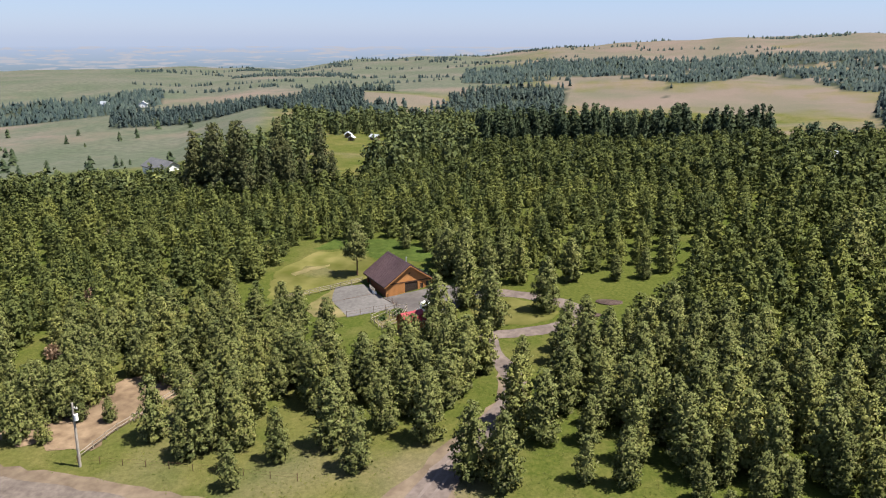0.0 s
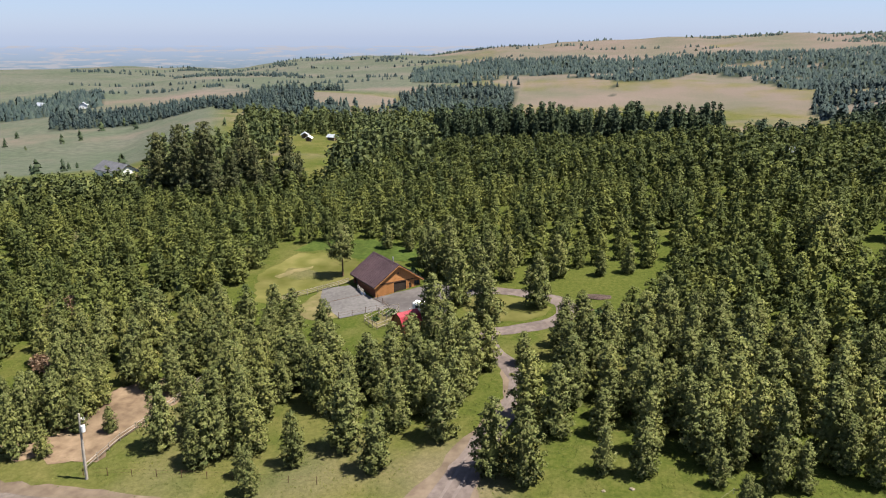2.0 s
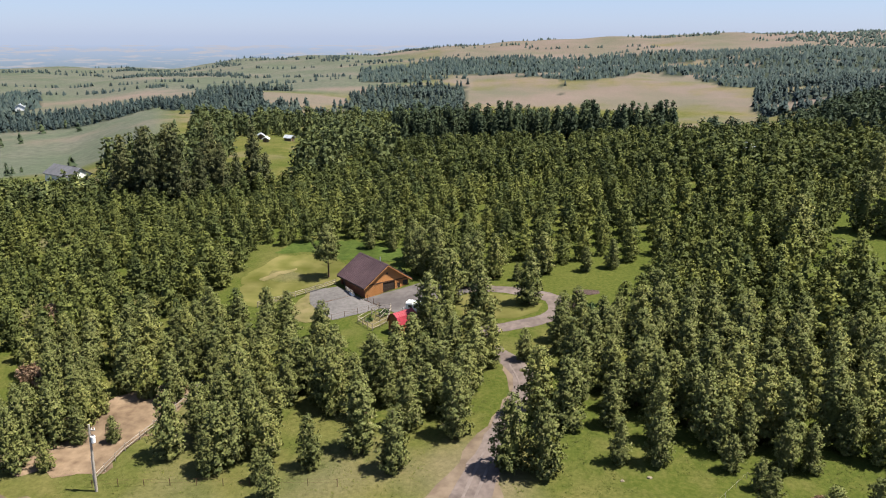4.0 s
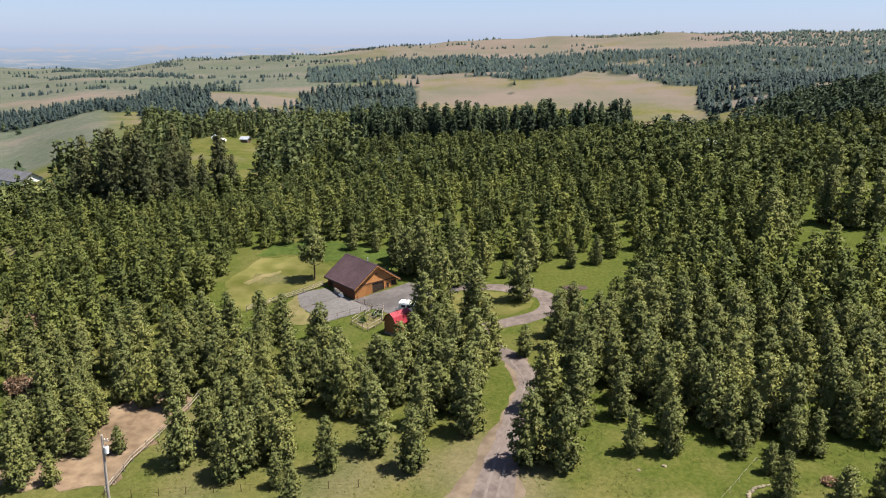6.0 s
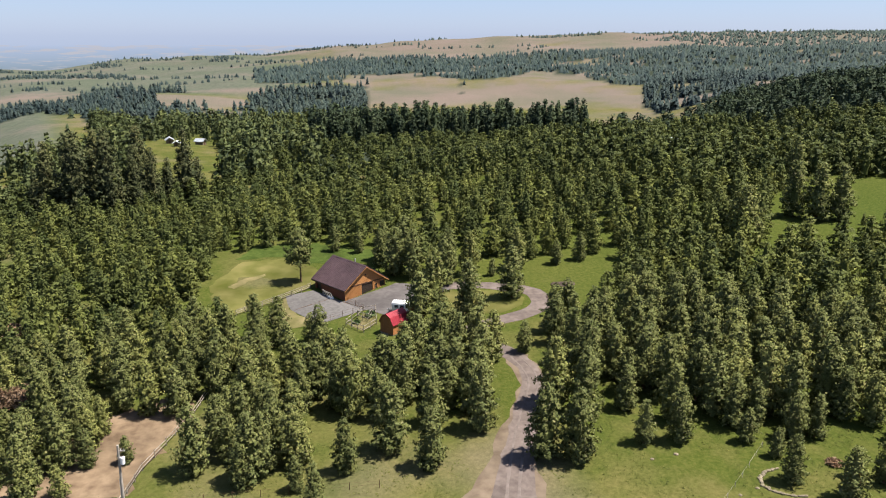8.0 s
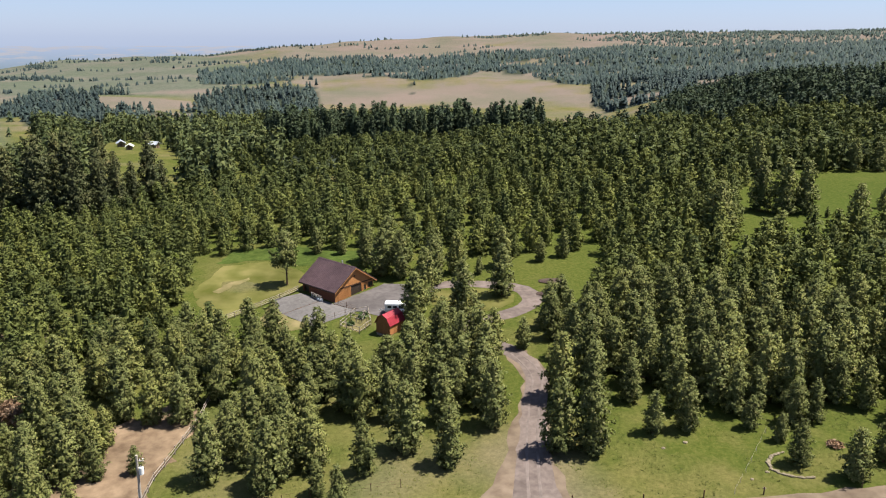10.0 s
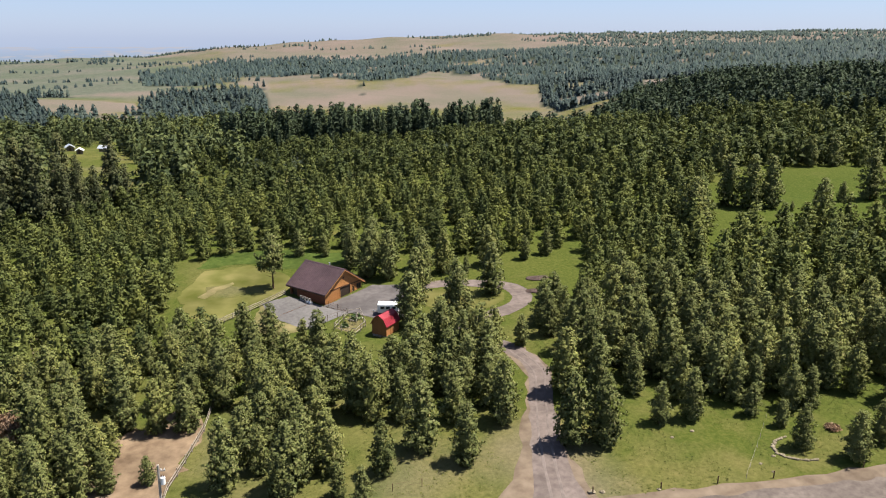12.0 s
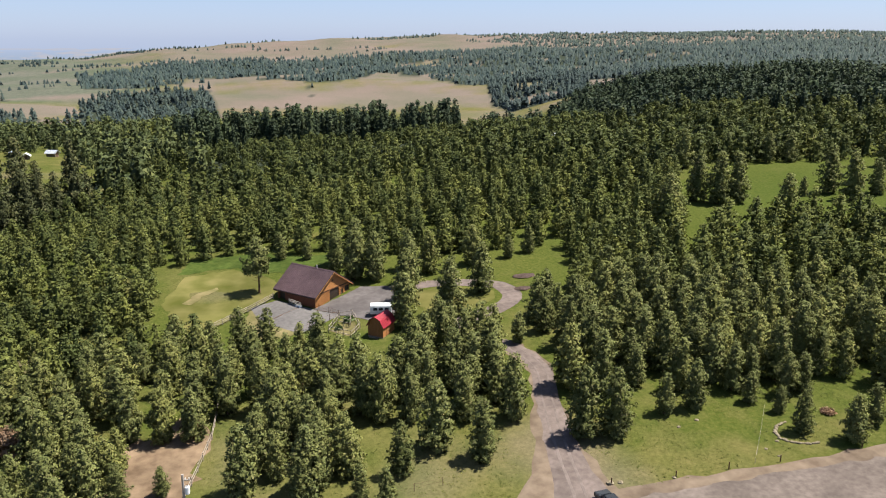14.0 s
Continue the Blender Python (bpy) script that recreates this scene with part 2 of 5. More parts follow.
# height in metres at those distances, one row per bearing
LAND = (
    (-7, -7, -7, -7, -8, -9, -10, -10, -10, -10, -10, -10, -10, -40, -90),
    (-5, -5, -6, -12, -24, -34, -40, -42, -44, -52, -40, -24, -26, -120, -200),
    (-3, -3, -3, -10, -22, -32, -38, -40, -42, -50, -38, -22, -24, -120, -200),
    (0, -2, -4, -10, -20, -30, -36, -33, -30, -26, -24, -20, -20, -120, -200),
    (0, 0, -2, -5, -8, -12, -16, -19, -20, -17, -14, -17, -24, -120, -200),
    (0, -1, -3, -5, -7, -12, -18, -16, -11, -14, -14, -12, 1, -110, -200),
    (0, 0, -3, -6, -10, -17, -20, -21, -19, -12, -8, -4, 10, -100, -200),
    (0, 3, 3, 0, -8, -13, -18, -19, -14, -6, -2, 11, 31, -60, -160),
    (0, 4.5, 6, 1, -6, -11, -16, -18, -13, -3, 1, 15, 49, 0, -100),
    (0, 6.5, 9, 5, -5, -10, -17, -21, -15, -1, 6, 23, 59, 20, -60),
    (0, 8, 11, 7, -2, -8, -14, -19, -12, -4, 3, 28, 63, 30, -60),
    (0, 8, 11, 9, 5, 3, 4, -4, -1, 2, 8, 30, 66, 30, -60),
    (0, 8, 12, 13, 14, 17, 20, 10, 8, 9, 15, 34, 69, 30, -60),
    (0, 8, 12, 15, 18, 22, 25, 16, 13, 14, 19, 36, 70, 30, -60),
    (0, 6, 8, 10, 12, 14, 14, 12, 12, 14, 19, 36, 60, 30, -60),
    (-7, -7, -7, -7, -8, -9, -10, -10, -10, -10, -10, -10, -10, -40, -90),
)
COLUMNS = np.array(LAND, float)


def smooth(e0, e1, v):
    s = np.clip((v - e0) / (e1 - e0), 0, 1)
    return s * s * (3 - 2 * s)


def waves(x, y, size, seed):
    """Soft rolling unevenness between -1 and 1."""
    rng = np.random.RandomState(seed)
    out = 0 * x
    for k in range(7):
        a, ph, f = rng.uniform(0, 6.28), rng.uniform(0, 6.28), 2 ** rng.uniform(-0.6, 1.4) * 6.28 / size
        out = out + np.sin((x * math.cos(a) + y * math.sin(a)) * f + ph)
    return out / 4.0


def terrain(x, y):
    x, y = np.asarray(x, float), np.asarray(y, float)
    r, az = np.hypot(x, y), np.degrees(np.arctan2(x, y))
    i = np.clip(np.searchsorted(AZ_KNOTS, az) - 1, 0, len(AZ_KNOTS) - 2)
    fa = smooth(0, 1, (az - AZ_KNOTS[i]) / (AZ_KNOTS[i + 1] - AZ_KNOTS[i]))
    j = np.clip(np.searchsorted(R_KNOTS, r) - 1, 0, len(R_KNOTS) - 2)
    fr = smooth(0, 1, (r - R_KNOTS[j]) / (R_KNOTS[j + 1] - R_KNOTS[j]))
    far = ((1 - fa) * ((1 - fr) * COLUMNS[i, j] + fr * COLUMNS[i, j + 1])
           + fa * ((1 - fr) * COLUMNS[i + 1, j] + fr * COLUMNS[i + 1, j + 1]))
    far = far + waves(x, y, 300, 3) * np.clip((r - 600) / 900, 0, 1) * 3.5
    near = 0.07 + 0.0404 * np.clip(x, -160, 220) + 0.0602 * (np.clip(y, 30, 300) - 120)
    near = near - 0.9 * np.exp(-((x + 20) / 22) ** 2 - ((y - 142) / 18) ** 2)
    k = smooth(180, 240, r)
    return near * (1 - k) + far * k


def hz(x, y):
    return float(terrain(x, y))


def mesh_from(name, verts, faces, mat, smooth_shade=False):
    me = bpy.data.meshes.new(name)
    me.from_pydata([tuple(v) for v in verts], [], [tuple(f) for f in faces])
    me.materials.append(mat)
    if smooth_shade:
        me.shade_smooth()
    me.update()
    return me


def mesh_of_triangles(name, verts, tris, mat, normals=None):
    """A triangle mesh straight from arrays, with soft normals where given."""
    verts, tris = np.asarray(verts, np.float32), np.asarray(tris, np.int32)
    me = bpy.data.meshes.new(name)
    me.vertices.add(len(verts))
    me.vertices.foreach_set("co", verts.ravel())
    me.loops.add(tris.size)
    me.loops.foreach_set("vertex_index", tris.ravel())
    me.polygons.add(len(tris))
    me.polygons.foreach_set("loop_start", np.arange(0, tris.size, 3, dtype=np.int32))
    me.materials.append(mat)
    me.update(calc_edges=True)
    if normals is not None:
        me.normals_split_custom_set_from_vertices(np.asarray(normals, np.float32))
    return me


def between(v, a, b):
    return (v > a) & (v < b)


def dryness(x, y):
    """Land cover: 0 green grass, 1 dry pasture."""
    r, az = np.hypot(x, y), np.degrees(np.arctan2(x, y))
    d = 0.24 + 0.18 * waves(x, y, 48, 11)
    d = d + 0.25 * smooth(500, 700, r) + 0.25 * waves(x * 0.45, y, 300, 5) * smooth(420, 700, r)
    d = d + 0.30 * smooth(780, 860, r) * smooth(-7, -4, az) + 0.16 * smooth(1430, 1500, r) * smooth(-14, -4, az)
    d = d - 0.30 * smooth(1000, 1100, r) * smooth(-5, -16, az) - 0.25 * smooth(-23, -27, az) * smooth(400, 520, r) * smooth(840, 800, r)
    d = d + 0.9 * between(r, 838, 900) * between(az, -22.5, -13.0) + 0.5 * between(az, -24, -19) * between(r, 905, 960)
    d = d - 0.25 * between(az, 3, 15) * smooth(990, 1040, r) * smooth(1100, 1060, r)
    d = d + 0.14 * smooth(106, 82, y) * smooth(60, 20, abs(x + 5))
    d = d - 0.36 * np.exp(-((x - 120) / 90) ** 2 - ((y - 180) / 60) ** 2) - 0.16 * np.exp(-((x - 0) / 70) ** 2 - ((y - 160) / 32) ** 2)
    d = d - 0.14 * smooth(12, 30, x) * smooth(112, 92, y)
    d = d + 0.16 * np.exp(-((x + 42) / 9) ** 2 - ((y - 157) / 14) ** 2)
    return d


# where the distant woods stand, by distance and bearing
def ridge_woods(x, y, r, az):
    low = 1075 + 70 * waves(x, y, 330, 6) - 5 * np.clip(az - 12, 0, 20)
    top = 1440 + 40 * waves(x, y, 280, 16) + 9 * np.clip(az - 9, 0, 40) + 8 * np.clip(az + 5, -8, 0)
    glade = abs(waves(x * 0.35, y, 420, 26)) < 0.065 + 0.012 * np.clip(-4 - az, 0, 8)
    return (r > low) & (r < top) & ~glade


def hill_woods(x, y, r, az):
    return (az > 17.5 + (r - 400) / 45) | (r < 470)


def valley_woods(x, y, r, az):
    return (waves(x * 0.6, y, 170, 9) > -0.15 - 0.03 * (az + 12)) & ~(between(az, -23, -12.5) & between(r, 835, 905))


def draw_woods(x, y, r, az):
    field = between(az, 17.8, 21.8) & between(r, 760, 850) | between(az, 18.6, 21.0) & between(r, 930, 1000) | between(az, 24.0, 28.0) & between(r, 890, 1010)
    edge = 16.6 - (r - 900) / 240 * (r < 900) + 0.8 * waves(x, y, 90, 4)
    return (az > edge) & ~field | between(az, 1.6, 4.2) & between(r, 880 + 14 * (az - 1), 1010) & (waves(x, y, 70, 4) > 0.1)


def canyon_woods(x, y, r, az):
    return waves(x, y, 190, 2) > -0.5


def pasture_woods(x, y, r, az):
    return (r > 815 + 18 * (az + 27)) | (az > -26)


def haze_green(x, y):
    """Where the far left fields turn grey-green, with haze painted into the colour."""
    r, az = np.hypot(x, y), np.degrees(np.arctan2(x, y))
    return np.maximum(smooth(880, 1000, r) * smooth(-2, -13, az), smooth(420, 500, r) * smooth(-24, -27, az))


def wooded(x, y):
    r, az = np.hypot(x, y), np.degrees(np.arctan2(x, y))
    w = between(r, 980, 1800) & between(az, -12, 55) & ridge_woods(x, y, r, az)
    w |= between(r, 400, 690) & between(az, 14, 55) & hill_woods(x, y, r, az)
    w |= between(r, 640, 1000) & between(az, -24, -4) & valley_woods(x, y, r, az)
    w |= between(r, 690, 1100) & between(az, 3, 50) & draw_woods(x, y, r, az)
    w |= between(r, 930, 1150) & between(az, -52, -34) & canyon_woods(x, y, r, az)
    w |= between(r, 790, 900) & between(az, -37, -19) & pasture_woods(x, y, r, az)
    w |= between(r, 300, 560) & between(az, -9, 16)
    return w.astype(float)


azs = np.radians(np.concatenate([np.arange(-180, -62, 3.0), np.arange(-62, 62, 0.4), np.arange(62, 180, 3.0)]))
rings = np.concatenate([[3.0], np.geomspace(20, 4250, 200)])
AA, RR = np.meshgrid(azs, rings)
gx, gy = RR * np.sin(AA), RR * np.cos(AA)
gz = terrain(gx, gy)
na, nr = len(azs), len(rings)
idx = np.arange(na * nr).reshape(nr, na)
nxt = np.roll(idx, -1, 1)
quads = np.stack([idx[:-1], nxt[:-1], nxt[1:], idx[1:]], -1).reshape(-1, 4)
tri = np.concatenate([quads[:, [0, 2, 1]], quads[:, [0, 3, 2]]])
tri = np.concatenate([tri, [[idx[0, k], idx[0, (k + 1) % na], idx[0, 0]] for k in range(1, na - 1)]])
ground_mesh = mesh_of_triangles("ground", np.stack([gx, gy, gz], -1).reshape(-1, 3), tri, GROUND)
ground_mesh.shade_smooth()
att = ground_mesh.attributes.new("dryness", 'FLOAT', 'POINT')
att.data.foreach_set("value", dryness(gx, gy).ravel().astype(np.float32))
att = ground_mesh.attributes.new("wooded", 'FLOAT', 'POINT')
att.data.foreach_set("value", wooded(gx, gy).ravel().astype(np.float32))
att = ground_mesh.attributes.new("haze_green", 'FLOAT', 'POINT')
att.data.foreach_set("value", haze_green(gx, gy).ravel().astype(np.float32))
tagged(new("ground", ground_mesh), "rolling grassland with dry pasture and green meadow", "ground", kind="structure")


def strip(name, line, widths, mat, lift, label, category, step=2.0):
    """A band of ground surface along a smooth line, lying on the terrain."""
    pts = [Vector((*p, 0)) for p in line]
    out, ws = [], []
    for k in range(len(pts) - 1):
        p0, p1, p2, p3 = pts[max(k - 1, 0)], pts[k], pts[k + 1], pts[min(k + 2, len(pts) - 1)]
        n = max(2, int((p2 - p1).length / step))
        for q in range(n + (k == len(pts) - 2)):
            u = q / n
            out.append(0.5 * (2 * p1 + (p2 - p0) * u + (2 * p0 - 5 * p1 + 4 * p2 - p3) * u * u + (3 * p1 - p0 - 3 * p2 + p3) * u ** 3))
            ws.append(widths[k] * (1 - u) + widths[k + 1] * u)
    rng = random.Random(len(name))
    verts, faces = [], []
    for k, p in enumerate(out):
        t = out[min(k + 1, len(out) - 1)] - out[max(k - 1, 0)]
        t.normalize()
        nrm = Vector((-t.y, t.x, 0))
        for e in (-1, -0.5, 0, 0.5, 1):
            w = ws[k] / 2 * e + (rng.uniform(-1, 1) * (0.5 if mat == VERGE_SOIL else 0.2) if abs(e) == 1 else 0)
            q = p + nrm * w
            verts.append((q.x, q.y, hz(q.x, q.y) + lift * (1.0 if abs(e) < 1 else 0.5)))
        if k:
            a = 5 * (k - 1)
            faces += [(a + m, a + m + 1, a + m + 6, a + m + 5) for m in range(4)]
    ob = new(name, mesh_from(name, verts, [f[::-1] for f in faces], mat))
    return tagged(ob, label, category, kind="structure")


def patch(name, outline, mat, lift, label, category, seed=1, wobble=0.4):
    """A flat patch of other ground with an uneven edge."""
    rng = random.Random(seed)
    pts = [Vector((*p, 0)) for p in outline]
    edge = []
    for k, p in enumerate(pts):
        q = pts[(k + 1) % len(pts)]
        n = max(2, int((q - p).length / 1.5))
        for m in range(n):
            v = p.lerp(q, m / n)
            edge.append(v + Vector((rng.uniform(-wobble, wobble), rng.uniform(-wobble, wobble), 0)))
    bm = bmesh.new()
    bm.faces.new([bm.verts.new((v.x, v.y, hz(v.x, v.y) + lift)) for v in edge])
    bmesh.ops.triangulate(bm, faces=bm.faces[:])
    for f in bm.faces:
        if f.normal.z < 0:
            f.normal_flip()
    me = bpy.data.meshes.new(name)
    bm.to_mesh(me)
    me.materials.append(mat)
    return tagged(new(name, me), label, category, kind="structure")


strip("road", [(-117.1, 73.9), (-63.1, 72.0), (-10.4, 70.1), (41.2, 67.4), (111.8, 63.1)], [8.5, 8.5, 8.5, 8.5, 8.5], GRAVEL, 0.05, "wide pale gravel county road", "road")
strip("driveway_shoulder", [(4.8, 71.8), (6.2, 77.6), (8.4, 87.1), (11.4, 98.2), (14.0, 107.2), (12.2, 115.2)], [20, 11, 5.8, 4.2, 4.0, 3.8], VERGE_SOIL, 0.045, "bare tan soil verge along the driveway", "verge")
strip("road_shoulder", [(-116.8, 75.5), (-63.0, 73.5), (-10.4, 71.6), (41.1, 68.9), (111.6, 64.6)], [9.2, 9.2, 9.2, 9.2, 9.2], VERGE_SOIL, 0.03, "stony tan verge of the gravel road", "verge")
strip("driveway", [(6.0, 71.8), (7.0, 77.6), (8.8, 87.1), (11.6, 98.2), (14.0, 107.2), (12.2, 115.2), (7.9, 121.4), (6.3, 127.5), (10.0, 129.5),
                   (16.6, 132.5), (20.2, 137.3), (19.4, 142.6), (14.4, 145.9), (7.5, 148.0), (0.9, 148.4), (-5.7, 146.4)],
      [9, 6.5, 4.4, 3.5, 3.4, 3.4, 3.4, 3.6, 3.6, 3.6, 4.0, 4.2, 3.6, 3.4, 4.0, 8.0], ASPHALT, 0.07, "worn grey driveway curving round a grass island", "driveway")
for off in (-0.75, 0.75):
    strip("wheel_track", [(6.2 + off, 73), (7.0 + off, 77.6), (8.8 + off, 87.1), (11.6 + off, 98.2), (14.0 + off, 107.2), (12.2 + off, 115.2)], [0.7, 0.6, 0.5, 0.45, 0.45, 0.4], TRACK, 0.085, "pale worn wheel track on the driveway", "wheel track")
patch("yard", [(-19.3, 144.2), (-8.9, 152.0), (-0.9, 149.9), (2.8, 146.6), (-2.5, 142.8), (-3.1, 133.7), (-9.2, 134.3), (-12.1, 137.6), (-14.6, 139.2)], APRON, 0.09, "grey asphalt apron before the barn doors", "yard", 3, 0.15)
patch("gravel_yard", [(-26.3, 150.5), (-31.8, 147.9), (-29.8, 141.0), (-23.1, 133.3), (-14.6, 139.6), (-19.3, 144.0)], PAD, 0.085, "grey gravel paddock beside the barn", "yard", 4, 0.12)
patch("bare_paddock", [(-38.3, 104.3), (-42.7, 108.7), (-44.6, 104.0), (-49.3, 103.3), (-50.7, 96.8), (-47.9, 91.8), (-49.3, 87.4), (-53.6, 85.8), (-57.7, 85.0), (-63.5, 84.9), (-62.1, 82.5), (-50.4, 82.4), (-40.9, 83.1), (-40.4, 88.1), (-39.4, 96.2)], SOIL, 0.05, "bare trampled tan soil inside the rail fence", "dirt", 8, 1.0)
patch("dirt_track", [(-33.4, 135.7), (-31.9, 147.8), (-29.8, 141.0), (-23.3, 133.5), (-28.2, 131.3)], WORN, 0.06, "trampled pale dirt below the paddock", "dirt", 6)
patch("lawn", [(-49.2, 154.0), (-47.2, 160.9), (-44.8, 168.5), (-34.6, 170.0), (-26.7, 162.2), (-25.8, 155.0), (-28.4, 150.6), (-34.4, 143.7), (-40.4, 138.0), (-43.2, 138.8), (-46.5, 146.9)], LAWN_GRASS, 0.05, "mown yellow-green lawn with worn tan patches", "lawn", 12, 0.5)
patch("worn_grass", [(-44.6, 153.2), (-42.9, 157.1), (-39.9, 160.1), (-38.0, 160.5), (-39.2, 157.1), (-42.2, 154.0), (-44.2, 151.7)], WORN, 0.07, "worn bare patch in the lawn", "dirt", 13, 0.9)
patch("tall_grass", [(-46.6, 170.0), (-44.9, 179.6), (-29.5, 179.7), (-19.8, 174.9), (-9.0, 173.0), (-7.2, 168.6), (-16.4, 165.4), (-22.0, 164.9), (-27.5, 165.1), (-34.5, 171.1)], TALL_GRASS, 0.045, "tall dark green grass behind the lawn", "grass", 14, 0.9)
patch("island_grass", [(3.8, 132.9), (11.4, 133.2), (16.0, 136.3), (16.9, 140.3), (13.1, 143.8), (7.5, 145.5), (-0.0, 146.1), (-0.9, 141.0)], LAWN_GRASS, 0.04, "dry grass island inside the driveway loop", "lawn", 15, 0.4)
patch("garden_bed", [(-17.4, 132.5), (-14.3, 128.9), (-12.4, 131.7), (-12.8, 137.5), (-14.8, 137.5)], WORN, 0.05, "dry vegetable garden soil with sparse grass", "garden bed", 16, 0.3)
# ---- trees ----
def crown_arrays(h, seed, whorl_gap=0.5, per_whorl=6, puffs=3, tufts=17, puff=0.42, base=0.06, spread=0.265, core=0.45, wild=0.8, dome=0.72, leaf=0.36):
    """Points, triangles and soft outward normals of a conifer crown: whorls of boughs, each a few round clumps of small needle sprays, about a dense heart."""
    rng = np.random.RandomState(seed)
    lean = rng.uniform(-0.012, 0.012, 2)
    lop = rng.uniform(0, 6.28)

    def reach(u):
        return h * spread * (1 - u) ** dome * (0.62 + 0.40 * min(1, u / 0.22)) + 0.05

    org, size, out = [], [], []
    z = h * base
    while z < h * 0.965:
        u = (z / h - base) / (1 - base)
        rad = reach(u) * rng.uniform(0.86, 1.1)
        n = per_whorl if u < 0.75 else max(3, per_whorl - 2)
        a0 = rng.uniform(0, 6.28)
        for b in range(n):
            a = a0 + 6.283 * b / n + rng.normal(0, 0.25)
            if u < 0.85 and rng.rand() < 0.10:
                continue
            L = rad * rng.uniform(0.62, 1.2) * (1 + 0.10 * math.cos(a - lop))
            m = max(1, round(puffs * (1 - 0.7 * u) + 0.2))
            for q in range(m):
                k = 1 - q / max(m, 1) * 0.62
                side = rng.normal(0, 0.20) * L
                p = np.array([math.cos(a) * L * k - math.sin(a) * side, math.sin(a) * L * k + math.cos(a) * side,
                              z + (0.16 + 0.5 * u) * L * k + rng.normal(0, 0.10 * whorl_gap / 0.5)])
                p[:2] += lean * z
                org.append(p)
                out.append((math.cos(a) * k, math.sin(a) * k, 0.35 + 1.2 * u * u))
                size.append(puff * rng.uniform(0.7, 1.25) * (1 - 0.35 * u))
        z += whorl_gap * rng.uniform(0.8, 1.2) * (1 - 0.3 * u)
    org.append(np.array([lean[0] * h, lean[1] * h, h * 0.95]))
    out.append((0, 0, 1.5))
    size.append(puff * 0.55)
    n = len(org) * tufts
    S = np.repeat(np.array(size), tufts)
    way = np.repeat(np.array(out), tufts, 0)
    d = rng.normal(0, 1, (n, 3)) + way * 0.55
    d /= np.linalg.norm(d, axis=1)[:, None]
    c = np.repeat(np.array(org), tufts, 0) + d * (S * rng.uniform(0.3, 1.35, n))[:, None] * (1, 1, 0.8)
    face = d + way * 0.4 + rng.normal(0, wild, (n, 3))
    face /= np.linalg.norm(face, axis=1)[:, None]
    s1 = np.cross(face, rng.normal(0, 1, (n, 3)))
    s1 /= np.linalg.norm(s1, axis=1)[:, None] + 1e-9
    s2 = np.cross(face, s1)
    w = (S * leaf * rng.uniform(0.8, 1.3, n))[:, None]
    v = np.stack([c + (s1 * math.cos(q) * (1.5 if k == 0 else 0.9) + s2 * math.sin(q)) * w for k, q in enumerate((0.0, 2.1, 4.2))], 1).reshape(-1, 3)
    soft = d * 0.55 + way * 0.7 + np.array((0, 0, 0.3)) + face * 0.55
    soft = np.repeat(soft / np.linalg.norm(soft, axis=1)[:, None], 3, 0)
    f = np.arange(3 * n).reshape(-1, 3)
    # the dense heart of inner twigs
    cv, cf, cn, m, levels = [], [], [], 7, (0.02, 0.14, 0.28, 0.42, 0.56, 0.74, 0.9)
    for j, u in enumerate(levels):
        for k in range(m):
            r = reach(u) * core * rng.uniform(0.7, 1.2)
            a = 6.2832 * (k + 0.5 * (j % 2)) / m
            zz = h * (base + u * (1 - base)) + 0.25 * r
            cv.append((math.cos(a) * r + lean[0] * zz, math.sin(a) * r + lean[1] * zz, zz))
            cn.append((math.cos(a), math.sin(a), 0.1))
        if j:
            o = len(v) + m * (j - 1)
            for k in range(m):
                k1 = (k + 1) % m
                cf += [(o + k, o + k1, o + m + k), (o + k1, o + m + k1, o + m + k)]
    return np.concatenate([v, cv]), np.concatenate([f, cf]), np.concatenate([soft, cn])


def trunk_mesh(name, h, seed, mat, girth=0.015, reach=0.8):
    """A tapered, slightly bent trunk with the stubs of its boughs."""
    rng = random.Random(seed)
    bm = bmesh.new()
    sides, last = 8, None
    for k in range(9):
        u = k / 8
        r = h * girth * (1 - u) ** 0.8 + 0.012 + (0.05 if k == 0 else 0)
        c = Vector((math.sin(u * 3 + seed) * 0.05, math.cos(u * 2.5 + seed) * 0.05, h * reach * u - (0.25 if k == 0 else 0)))
        ring = [bm.verts.new(c + Vector((math.cos(6.283 * s / sides) * r, math.sin(6.283 * s / sides) * r, 0))) for s in range(sides)]
        if last:
            for s in range(sides):
                bm.faces.new((last[s], last[(s + 1) % sides], ring[(s + 1) % sides], ring[s]))
        last = ring
    bm.faces.new(last)
    for k in range(16):
        z = h * rng.uniform(0.1, 0.8)
        a, L = rng.uniform(0, 6.28), h * 0.17 * (1 - z / h) + 0.2
        p, q = Vector((0, 0, z)), Vector((math.cos(a) * L, math.sin(a) * L, z + L * 0.35))
        side = Vector((-math.sin(a), math.cos(a), 0)) * 0.035
        up = Vector((0, 0, 0.06))
        tip = bm.verts.new(q)
        b = [bm.verts.new(p + side), bm.verts.new(p - side), bm.verts.new(p + up)]
        for m in range(3):
            bm.faces.new((b[m], b[(m + 1) % 3], tip))
    me = bpy.data.meshes.new(name)
    bm.to_mesh(me)
    bm.free()
    me.materials.append(mat)
    me.shade_smooth()
    return me


PROTO_H = 8.0


def make_pine(seed, mat, label, **kw):
    tree = tagged(new("pine_tree"), label, "tree", group="pines")
    t = new("trunk", trunk_mesh("trunk", PROTO_H, seed, BARK))
    v, f, soft = crown_arrays(PROTO_H, seed, **kw)
    c = new("crown", mesh_of_triangles("crown", v, f, mat, soft))
    t.parent = c.parent = tree
    return tree


